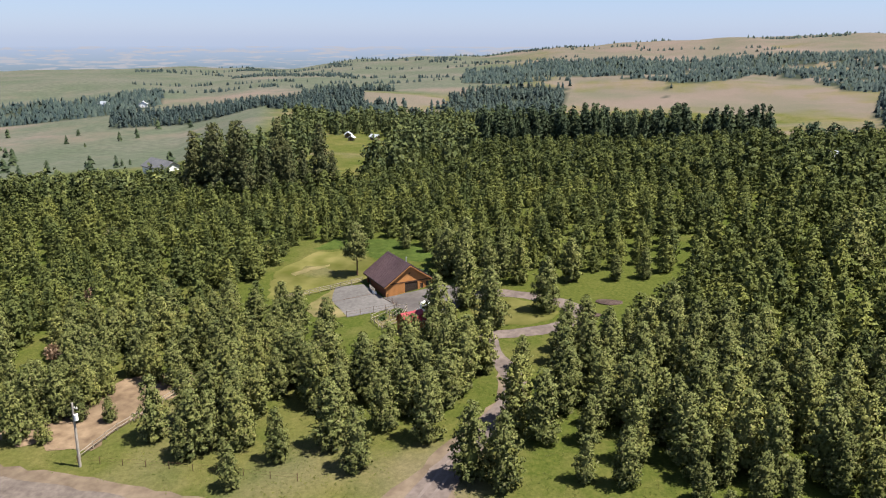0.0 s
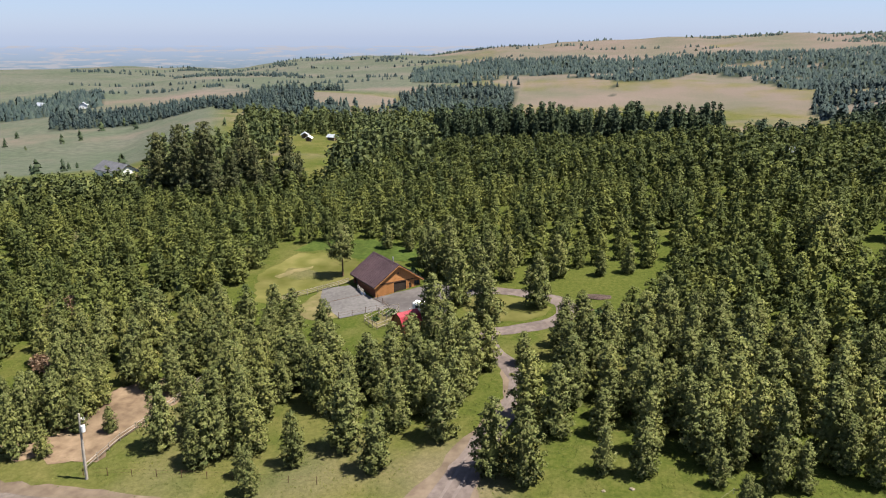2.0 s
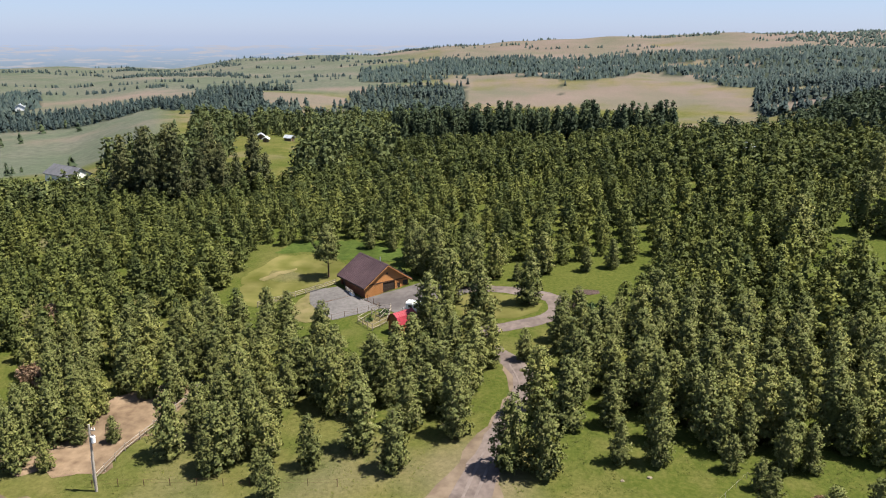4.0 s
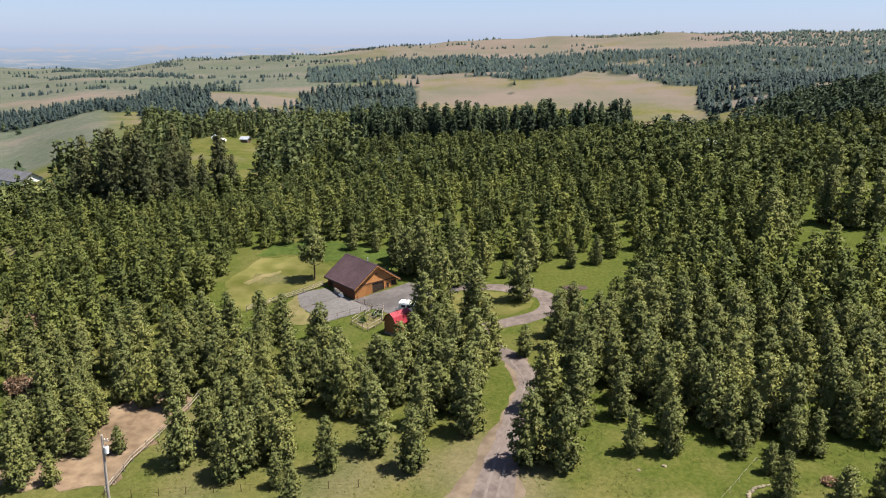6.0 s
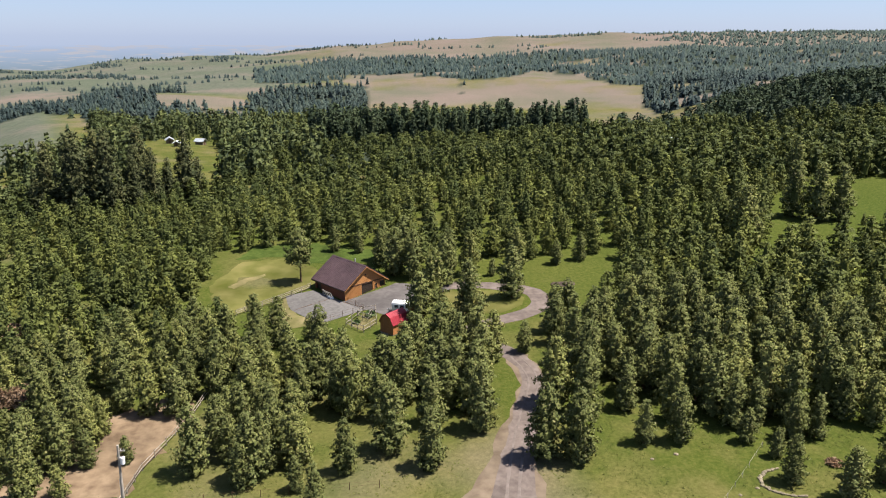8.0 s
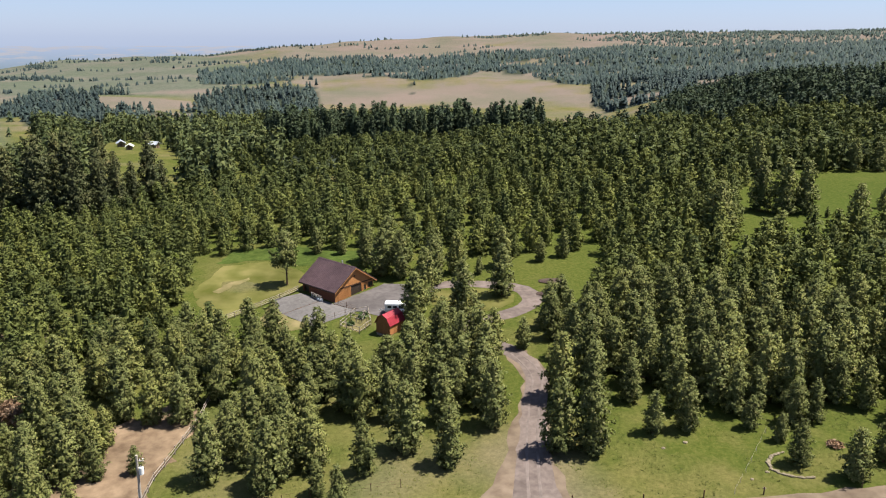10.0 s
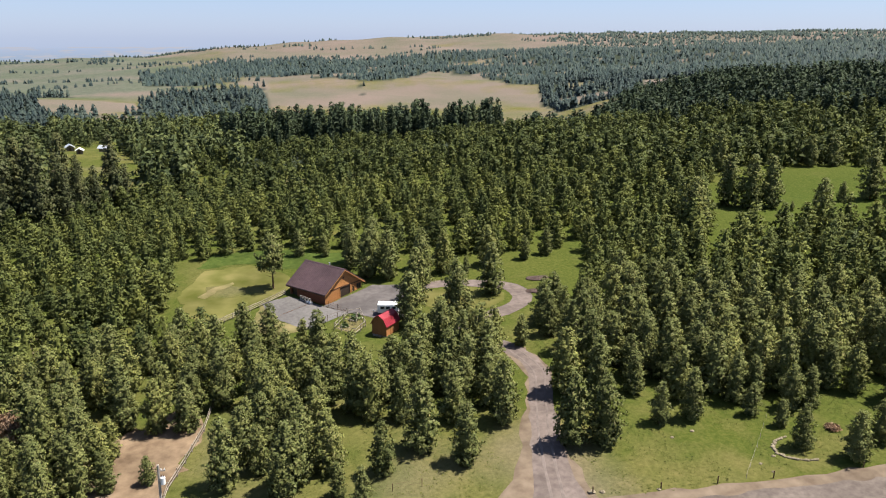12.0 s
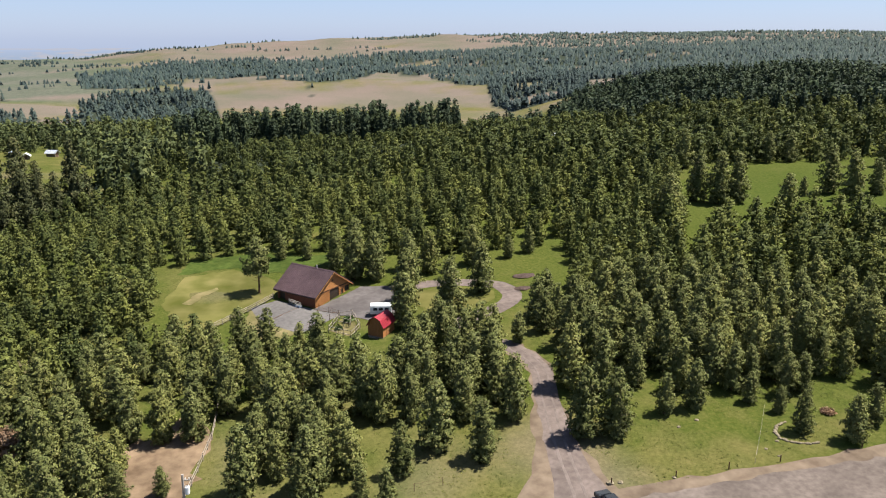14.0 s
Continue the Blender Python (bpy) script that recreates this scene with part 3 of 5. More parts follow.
def merged(protos, places):
    """One array of triangles from many placed copies (x, y, z, height ratio, turn, width ratio, kind)."""
    vs, fs, ns, off = [], [], [], 0
    for x, y, z, s, a, w, k in places:
        v, f, soft = protos[k]
        c, n = math.cos(a), math.sin(a)
        vs.append(np.stack([(v[:, 0] * c - v[:, 1] * n) * s * w + x, (v[:, 0] * n + v[:, 1] * c) * s * w + y, v[:, 2] * s + z], -1))
        ns.append(np.stack([soft[:, 0] * c - soft[:, 1] * n, soft[:, 0] * n + soft[:, 1] * c, soft[:, 2]], -1))
        fs.append(f + off)
        off += len(v)
    return np.concatenate(vs), np.concatenate(fs), np.concatenate(ns)


def forest_mesh(name, protos, places, mat):
    v, f, soft = merged(protos, places)
    return mesh_of_triangles(name, v, f, mat, soft)


def tree_tones(mesh, protos, places, seed=1):
    """One shade value for each merged tree, held in its points."""
    q = np.random.RandomState(seed).uniform(0.03, 1.0, len(places))
    a = mesh.attributes.new("tree_tone", 'FLOAT', 'POINT')
    a.data.foreach_set("value", np.repeat(q, [len(protos[p[6]][0]) for p in places]).astype(np.float32))
    return mesh


def inside(x, y, poly):
    r = False
    for (x0, y0), (x1, y1) in zip(poly, poly[1:] + poly[:1]):
        if (y0 > y) != (y1 > y) and x < (x1 - x0) * (y - y0) / (y1 - y0) + x0:
            r = not r
    return r


LAWN = [(-51.1, 135.3), (-52.3, 156.4), (-45.2, 175.9), (-30.5, 178.3), (-21.6, 173.6), (-10.8, 173.1), (-3.6, 164.0), (21.7, 162.7), (36.0, 162.1), (44.3, 158.8), (37.0, 145.1), (30.9, 137.3), (25.7, 127.6), (11.5, 123.0), (-0.0, 122.7), (-12.7, 120.6), (-23.5, 121.9), (-36.9, 130.2)]
VERGE = [(-126.7, 82.1), (-58.2, 80.8), (-42.1, 85.3), (-36.7, 90.0), (-30.8, 83.2), (-0.0, 85.4), (18.2, 86.0), (26.2, 86.7), (60.2, 82.3), (70.8, 74.5), (140.0, 69.4), (144.7, 43.7), (-132.7, 46.9)]
PADDOCK = [(-52.2, 105.3), (-38.0, 104.0), (-41.2, 84.3), (-51.6, 84.6), (-48.7, 95.9)]
DRIVE = [(-1.0, 83.5), (3.0, 94.7), (9.9, 100.1), (10.8, 109.0), (3.9, 123.3), (19.0, 129.5), (17.4, 117.6), (16.6, 108.9), (14.9, 98.1), (11.2, 83.3)]
MEADOW = [(65.5, 151), (74, 162), (84, 180), (92, 196), (103, 212), (108, 226), (126, 219), (150, 214), (185, 214), (240, 214), (240, 150), (150, 140), (124, 147), (108, 153), (95, 158), (82, 150)]
OPEN_FRONT = [(-34, 78), (-30, 88), (-22, 91), (-15, 95), (-5, 97), (3, 97), (7, 108), (9, 120), (19, 122), (21, 103), (24, 95), (36, 93), (62, 89), (62, 70)]
STRIP = [(-69.1, 140.7), (-53.5, 142.0), (-54.0, 135.3), (-69.7, 133.9)]
GLADE = [(-90, 261), (-73, 265), (-88, 330), (-100, 430), (-140, 470), (-330, 470), (-330, 240), (-190, 262), (-104, 296)]
FENCE_LINE = [(-45.6, 80.6), (-43.0, 105.9), (-33.9, 105.7), (-33.1, 89.9), (-37.3, 78.4)]
GAP = [(-77.8, 110.6), (-64.8, 108.9), (-58.3, 98.0), (-57.4, 93.0), (-66.9, 92.8)]
CORRIDOR = [(-19.9, 134.0), (-3.9, 127.9), (-7.7, 110.4), (-15.5, 107.7), (-20.3, 116.0)]
CLEARINGS = [GAP, CORRIDOR, FENCE_LINE, LAWN, VERGE, DRIVE, MEADOW, PADDOCK, STRIP, OPEN_FRONT]


def scatter(rng, x0, x1, y0, y1, gap, accept):
    """Random places with a least distance between neighbours."""
    cell, grid, out = gap / 1.415, {}, []
    for _ in range(int((x1 - x0) * (y1 - y0) / gap ** 2 * 3.2)):
        x, y = rng.uniform(x0, x1), rng.uniform(y0, y1)
        if not accept(x, y):
            continue
        i, j = int(x // cell), int(y // cell)
        if any((px - x) ** 2 + (py - y) ** 2 < gap * gap for a in range(-2, 3) for b in range(-2, 3) for px, py in grid.get((i + a, j + b), ())):
            continue
        grid.setdefault((i, j), []).append((x, y))
        out.append((x, y))
    return out


def in_view(x, y, margin=0.0):
    return abs(math.degrees(math.atan2(x, y + 12))) < 47.5 + margin


# single trees that stand out: x, y, height
PADDOCK_PINES = [(-49.7, 83.5, 4.7), (-54.0, 86.4, 3.4), (-43.7, 90.1, 4.1), (-48.8, 89.7, 5.9), (-54.0, 91.9, 8.4), (-61.7, 95.1, 6.1), (-59.5, 89.5, 3.6), (-49.6, 97.2, 6.4), (-49.0, 104.0, 8.7), (-44.5, 102.5, 8.7), (-40.4, 101.9, 8.0), (-57.7, 103.4, 8.8), (-27.1, 83.6, 6.4), (-24.6, 86.7, 8.9), (-32.0, 92.3, 8.5), (-20.8, 87.8, 8.9), (-17.0, 79.1, 6.1), (-29.1, 94.5, 8.8), (-40.1, 106.0, 8.7), (-24.7, 94.3, 8.8), (-69.0, 109.1, 8.0)]
FRONT_PINES = [(-28.7, 99.2, 10.6), (-26.1, 85.1, 9.6), (-21.1, 105.1, 9.2), (-20.3, 88.3, 7.7), (-14.2, 99.4, 10.4), (-13.9, 85.7, 7.8), (-7.9, 90.0, 10.3), (-2.7, 85.8, 9.0), (4.4, 93.9, 10.5), (-2.4, 95.9, 9.2), (-6.3, 110.0, 9.6), (-1.2, 105.1, 10.1), (-31.4, 111.8, 8.5), (-10.0, 107.3, 9.1), (-19.7, 82.3, 4.9), (-24.7, 111.7, 7.8), (4.6, 102.9, 9.3), (-23.6, 125.3, 5.6), (5.9, 109.2, 9.2), (5.1, 117.6, 7.7)]
DRIVE_PINES = [(12.3, 86.4, 10.8), (16.5, 85.4, 10.4), (26.2, 88.6, 6.6), (15.7, 99.6, 11.1), (19.9, 96.6, 10.6), (21.8, 104.4, 11.0), (31.0, 88.6, 8.0), (30.3, 102.9, 10.3), (13.9, 116.7, 6.0), (39.5, 91.5, 8.1), (39.8, 87.6, 5.1), (42.5, 91.6, 7.1), (42.3, 84.1, 4.3), (46.3, 87.9, 7.3), (49.4, 88.0, 6.4), (55.2, 91.8, 8.1), (58.2, 90.0, 8.1), (52.7, 77.7, 6.5)]
YARD_PINES = [(-4.2, 129.6, 11.1), (5.4, 132.3, 11.4), (-1.1, 140.9, 11.4), (14.6, 140.4, 10.8), (11.9, 152.9, 4.0), (26.7, 157.9, 5.8), (32.4, 159.8, 6.6), (-18.1, 171.7, 5.2), (-24.1, 173.5, 6.5), (-9.2, 156.6, 11.1), (-5.3, 154.5, 11.2), (-29.7, 155.4, 12.2), (-12.6, 162.6, 8.7), (1.4, 149.3, 11.2), (-7.5, 167.3, 10.2), (46.9, 75.0, 7.3), (41.9, 78.9, 6.5), (7.0, 154.4, 9.7), (-12.0, 166.0, 9.6), (2.8, 158.3, 9.6), (17.6, 156.3, 9.6)]
GROVE_PINES = [(-4.2, 112.3, 9.8), (-0.8, 115.0, 10.4), (2.3, 111.9, 9.8), (5.5, 112.6, 10.6), (8.4, 114.4, 9.2), (-16.2, 101.3, 9.4), (-8.1, 104.4, 9.2), (-2.4, 104.1, 8.2), (1.5, 103.8, 9.6), (-19.6, 105.2, 9.4), (-23.5, 107.2, 9.0)]
MEADOW_PINES = [(92.8, 184.2, 14.5), (97.0, 180.4, 14.6), (102.5, 179.8, 14.6), (107.6, 165.6, 11.5), (126.0, 181.1, 5.7), (135.0, 181.3, 14.4), (134.9, 172.5, 14.6), (146.5, 175.5, 10.6), (71.4, 163.4, 15.1), (79.9, 153.4, 8.7), (106.2, 175.0, 2.9), (173.3, 199.1, 13.8), (111.0, 220.7, 13.1), (141.1, 217.1, 10.8), (149.2, 216.0, 10.4)]

PINE = "green young ponderosa pine growing in the grass"
pine_kinds = [make_pine(20 + k, NEEDLES, PINE) for k in range(5)]
tall_kind = make_pine(31, NEEDLES, "ponderosa pine with a bare lower trunk on the lawn", base=0.36, spread=0.26, puffs=4)
rng = random.Random(5)
singles = PADDOCK_PINES + FRONT_PINES + DRIVE_PINES + YARD_PINES + GROVE_PINES + MEADOW_PINES
LONE = (-29.7, 155.4)


BRUSH = [(-66.4, 106.1, 4.5), (-62.9, 99.1, 4.0), (-65.4, 94.4, 3.0), (-40.4, 104.6, 2.0), (48.8, 81.9, 2.0), (-23.9, 110.0, 2.5)]


def clear_of_singles(x, y, d):
    return all((x - a) ** 2 + (y - b) ** 2 > c * c for a, b, c in BRUSH) and all((x - a) ** 2 + (y - b) ** 2 > d * d for a, b, c in singles)


near_ok = lambda x, y: (in_view(x, y) and math.hypot(x, y) < 158 and not any(inside(x, y, p) for p in CLEARINGS) and clear_of_singles(x, y, 2.7))
filler = [(x, y, rng.uniform(7.0, 9.8) + (1.8 if x > 30 else 0)) for x, y in scatter(rng, -120, 150, 76, 158, 3.7, near_ok)]
filler.sort(key=lambda p: math.hypot(p[0], p[1]))
rest = filler[300 - len(singles):]
for n, (x, y, h) in enumerate(singles + filler[:300 - len(singles)]):
    m = pose(x, y, hz(x, y), 0, 0, rng.uniform(0, 360)) @ Matrix.Diagonal((h / PROTO_H * rng.uniform(0.9, 1.12), h / PROTO_H * rng.uniform(0.9, 1.12), h / PROTO_H, 1))
    if (x, y) == LONE:
        copy_thing(tall_kind, m)
        continue
    t = copy_thing(pine_kinds[n % 5], m)
    if h < 5:
        tagged(t, "small green pine sapling growing in the grass")
for p in pine_kinds + [tall_kind]:
    for c in list(p.children):
        bpy.data.objects.remove(c)
    bpy.data.objects.remove(p)

mid_kinds = [crown_arrays(PROTO_H, 60 + k, 0.7, 6, 2, 8, 0.54, base=0.05, spread=0.27, leaf=0.47, dome=0.85) for k in range(7)]
mid2_kinds = [crown_arrays(PROTO_H, 80 + k, 0.95, 6, 1, 5, 0.75, base=0.05, spread=0.28, leaf=0.56, dome=0.85) for k in range(7)]
mid_ok = lambda x, y: (in_view(x, y) and 158 <= math.hypot(x, y) < 425 and not any(inside(x, y, p) for p in CLEARINGS + [GLADE]) and clear_of_singles(x, y, 3.2))
places, places2 = [], []
spots = [(x, y) for x, y, h in rest] + scatter(rng, -300, 330, 96, 425, 4.5, mid_ok)
heights = terrain([p[0] for p in spots], [p[1] for p in spots])
for (x, y), z in zip(spots, heights):
    if math.hypot(x, y) > 295 and rng.random() < 0.5:
        continue
    row = (x, y, z - 0.1, rng.uniform(0.72, 1.12) * (1 + 0.25 * smooth(20, 80, x)), rng.uniform(0, 6.28), rng.uniform(1.0, 1.4), rng.randrange(7))
    (places if math.hypot(x, y) < 235 else places2).append(row)
tagged(new("pine_forest", tree_tones(forest_mesh("pine_forest", mid_kinds, places, NEEDLES_MID), mid_kinds, places)), "dense stand of young green pines", "forest", kind="stuff")
tagged(new("pine_forest", tree_tones(forest_mesh("pine_forest", mid2_kinds, places2, NEEDLES_MID), mid2_kinds, places2)), "dense stand of green pines towards the ridge", "forest", kind="stuff")
# ---- distance: woods, big trees, houses ----
def spiky(seed, tiers=5, n=7, skip=0.12):
    """A small far conifer 1 m high: jagged skirts round a stem line."""
    r = np.random.RandomState(seed)
    vs, fs = [], []
    for k in range(tiers):
        u = k / tiers
        top, low, rad = min(1.0, u + 2.8 / tiers), u + 0.02, 0.20 * (1 - u) ** 0.7 + 0.02
        b = len(vs)
        vs.append((0, 0, top))
        for m in range(n):
            a = 6.283 * (m + r.uniform(-0.3, 0.3)) / n
            q = rad * r.uniform(0.55, 1.3)
            vs.append((math.cos(a) * q, math.sin(a) * q, max(0, low + r.uniform(-0.06, 0.06))))
        fs += [(b, b + 1 + m, b + 1 + (m + 1) % n) for m in range(n) if r.rand() > skip]
    v = np.array(vs, float)
    return v, np.array(fs, int), v * (3, 3, 0) + (0, 0, 0.45)


FAR_KINDS = [spiky(k, 8, 7, 0.26) for k in range(7)]
FIR_KINDS = [crown_arrays(PROTO_H, 180 + k, 1.15, 5, 1, 3, 0.95, base=0.03, spread=0.22, core=0.6, leaf=0.6, dome=0.85) for k in range(6)]
SPIRE_KINDS = [crown_arrays(PROTO_H, 190 + k, 0.6, 6, 1, 4, 0.5, base=0.02, spread=0.15, core=0.7, leaf=0.6, dome=0.95) for k in range(5)]
TINY_KINDS = [spiky(30 + k, 2, 5) for k in range(5)]


def polar_wood(name, az0, az1, r0, r1, gap, hmin, hmax, mat, label, kinds, keep=lambda x, y, r, az: r > 0, width=1.0, sink=0.3):
    amax = math.radians(az1 - az0)
    count = int(0.5 * amax * (r1 * r1 - r0 * r0) / gap ** 2)
    q = np.random.RandomState(len(name) + int(r0))
    r, az = np.sqrt(q.uniform(r0 * r0, r1 * r1, count)), q.uniform(az0, az1, count)
    x, y = r * np.sin(np.radians(az)), r * np.cos(np.radians(az))
    ok = np.nonzero(keep(x, y, r, az) & (r > 0))[0]
    x, y = x[ok], y[ok]
    rows = list(zip(x, y, terrain(x, y) - sink, q.uniform(hmin, hmax, len(x)), q.uniform(0, 6.28, len(x)), width * q.uniform(0.8, 1.25, len(x)), q.randint(0, len(kinds), len(x))))
    if rows:
        tagged(new(name, tree_tones(forest_mesh(name, kinds, rows, mat), kinds, rows)), label, "forest", kind="stuff")
    return len(rows)


# the tall dark row behind the plantation, and the woods round it
polar_wood("fir_row", -8.5, 12.6, 436, 474, 5.4, 1.7, 3.0, NEEDLES_DARK, "row of tall dark firs behind the plantation", SPIRE_KINDS, width=0.95)
polar_wood("pine_wood", -13, 8, 476, 660, 9.0, 1.0, 1.5, NEEDLES_MID, "young pines on the far slope", FIR_KINDS, width=1.15)
polar_wood("mixed_wood", -29, -8, 300, 650, 8.0, 0.9, 2.0, NEEDLES_SLOPE, "mixed dark woods beyond the plantation", FIR_KINDS,
           lambda x, y, r, az: (waves(x, y, 110, 7) > -0.45) & ~between(az, -20.5, -15.2) & ~((az < -23.5) & (r > 400)) | between(r, 500, 640) & (az > -20.5) & (waves(x, y, 80, 17) > -0.3), width=1.1)
polar_wood("mixed_wood", -47, -25.5, 262, 322, 5.6, 0.7, 1.25, NEEDLES_SLOPE, "young mixed conifers along the pasture foot", FIR_KINDS, width=1.25)
polar_wood("hill_wood", 14, 52, 400, 690, 8.2, 1.0, 1.75, NEEDLES_DARK, "dark conifer wood covering the near hill", FIR_KINDS,
           hill_woods, width=1.15)
polar_wood("valley_wood", -24, -4, 640, 1000, 9.5, 6, 12, NEEDLES_HAZED, "conifers in the valley beyond", FAR_KINDS,
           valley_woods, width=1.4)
polar_wood("field_edge_wood", 3, 50, 690, 1100, 8.5, 6, 12, NEEDLES_HAZED, "conifers along the draw beside the dry field", FAR_KINDS,
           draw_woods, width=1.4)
polar_wood("ridge_forest", -12, 52, 980, 1800, 8.6, 5, 10, NEEDLES_HAZED, "wide conifer forest below the ridge, hazed blue-green", TINY_KINDS,
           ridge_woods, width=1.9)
polar_wood("ridge_top_trees", -6, 52, 1460, 2100, 11, 4, 8, NEEDLES_HAZED, "far trees along the ridge top", TINY_KINDS,
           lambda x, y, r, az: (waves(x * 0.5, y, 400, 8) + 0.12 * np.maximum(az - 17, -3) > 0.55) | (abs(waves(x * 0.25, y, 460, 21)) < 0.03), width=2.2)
polar_wood("canyon_wood", -50, -34, 930, 1150, 7.5, 6, 11, NEEDLES_HAZED, "dark wooded canyon side", TINY_KINDS,
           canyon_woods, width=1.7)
polar_wood("pasture_edge_wood", -37, -19, 790, 900, 6.5, 6, 11, NEEDLES_HAZED, "band of conifers along the pasture edge", FAR_KINDS, pasture_woods, width=1.3)
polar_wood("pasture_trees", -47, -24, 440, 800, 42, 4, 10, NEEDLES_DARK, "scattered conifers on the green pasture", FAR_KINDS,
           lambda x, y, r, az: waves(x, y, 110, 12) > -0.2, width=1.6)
polar_wood("far_field_trees", -36, -4, 930, 2050, 9.5, 4, 7, NEEDLES_HAZED, "thin lines of far trees between fields", TINY_KINDS,
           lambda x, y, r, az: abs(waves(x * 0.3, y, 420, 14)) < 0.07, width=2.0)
polar_wood("field_trees", -5, 1, 985, 1030, 22, 9, 15, NEEDLES_HAZED, "few conifers standing in the dry field", FAR_KINDS,
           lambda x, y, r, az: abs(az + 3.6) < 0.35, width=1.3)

# the clump of tall old trees
OLD = [(-97, 224, 28), (-105, 222, 27), (-109, 227, 26), (-103, 232, 27), (-91, 228, 20), (-98, 252, 27), (-92, 247, 20), (-88, 252, 16), (-84, 258, 25), (-81, 262, 15), (-116, 226, 24), (-124, 235, 15)]
old_kinds = []
for k in range(3):
    t = tagged(new("old_fir_tree"), "tall old dark conifer in a clump beyond the plantation", "tree", group="old conifers")
    v, f, soft = crown_arrays(24.0, 140 + k, 0.95, 7, 3, 16, 0.85, base=0.04, spread=0.175, leaf=0.36, dome=0.7)
    new("crown", mesh_of_triangles("crown", v, f, NEEDLES_OLD, soft)).parent = t
    new("trunk", trunk_mesh("trunk", 24.0, k, BARK)).parent = t
    old_kinds.append(t)
for n, (x, y, h) in enumerate(OLD):
    copy_thing(old_kinds[n % 3], pose(x, y, hz(x, y), 0, 0, n * 77) @ Matrix.Scale(h / 24.0, 4))
for p in old_kinds:
    for c in list(p.children):
        bpy.data.objects.remove(c)
    bpy.data.objects.remove(p)


def part(name, bm, mat, parent, label=""):
    me = bpy.data.meshes.new(name)
    bm.to_mesh(me)
    bm.free()
    me.materials.append(mat)
    ob = new(name, me)
    ob.parent = parent
    return tagged(ob, label) if label else ob


def box(bm, x0, x1, y0, y1, z0, z1):
    v = [bm.verts.new(p) for p in ((x0, y0, z0), (x1, y0, z0), (x1, y1, z0), (x0, y1, z0), (x0, y0, z1), (x1, y0, z1), (x1, y1, z1), (x0, y1, z1))]
    for f in ((3, 2, 1, 0), (4, 5, 6, 7), (0, 1, 5, 4), (1, 2, 6, 5), (2, 3, 7, 6), (3, 0, 4, 7)):
        bm.faces.new([v[k] for k in f])


def boxed(*rows):
    bm = bmesh.new()
    for r in rows:
        box(bm, *r)
    return bm


def prism(profile, y0, y1, axis="y"):
    """A profile in x, z drawn out along y."""
    bm = bmesh.new()
    a = [bm.verts.new((x, y0, z)) for x, z in profile]
    b = [bm.verts.new((x, y1, z)) for x, z in profile]
    n = len(profile)
    bm.faces.new(a)
    bm.faces.new(b[::-1])
    for k in range(n):
        bm.faces.new((a[k], b[k], b[(k + 1) % n], a[(k + 1) % n]))
    bmesh.ops.recalc_face_normals(bm, faces=bm.faces[:])
    return bm


def far_house(x, y, turn, w, l, h, rise, wall, roof, label):
    house = tagged(new("house"), label, "house")
    house.matrix_world = pose(x, y, hz(x, y), 0, 0, turn)
    part("wall", prism([(-w / 2, -0.5), (w / 2, -0.5), (w / 2, h), (0, h + rise - 0.2), (-w / 2, h)], -l / 2, l / 2), wall, house)
    for s in (-1, 1):
        part("roof", prism([(s * (w / 2 + 0.7), h - 0.35), (0, h + rise), (0, h + rise + 0.25), (s * (w / 2 + 0.7), h - 0.1)], -l / 2 - 0.7, l / 2 + 0.7), roof, house)
    for k in (-0.28, 0.05, 0.3):
        win = part("window", boxed((w / 2 - 0.05, w / 2 + 0.06, l * k - 0.6, l * k + 0.6, 1.0, 2.3)), TRIM, house)
        part("pane", boxed((w / 2 + 0.05, w / 2 + 0.08, l * k - 0.5, l * k + 0.5, 1.1, 2.2)), DARKGLASS, win)
    part("door", boxed((-0.5, 0.5, -l / 2 - 0.06, -l / 2 + 0.05, 0, 2.1)), TRIM, house)
    return house


far_house(-203, 330, 62, 11, 22, 3.6, 3.4, WHITE, SLATE, "low house with a grey shingle roof beyond the pines")
far_house(94, 283, 30, 4, 6, 4.5, 1.4, PALESTONE, GREYMETAL, "house with a pale metal roof among the pines")
far_house(-150, 447, 20, 4, 5, 2.2, 1.4, PALESTONE, GREYMETAL, "small white house in the woods")
far_house(-131, 444, 70, 3.6, 5, 2.2, 1.3, PALESTONE, GREYMETAL, "white outbuilding beyond the glade")
far_house(-139, 425, 10, 3, 4, 2.0, 1.0, PALESTONE, WHITE, "little white shed by a lawn")
far_house(-560, 800, 30, 9, 14, 4, 3.0, WHITE, GREYMETAL, "white farmhouse on the pasture rim")
far_house(-640, 830, 70, 9, 14, 4, 3.0, WHITE, GREYMETAL, "white farmhouse by the canyon")


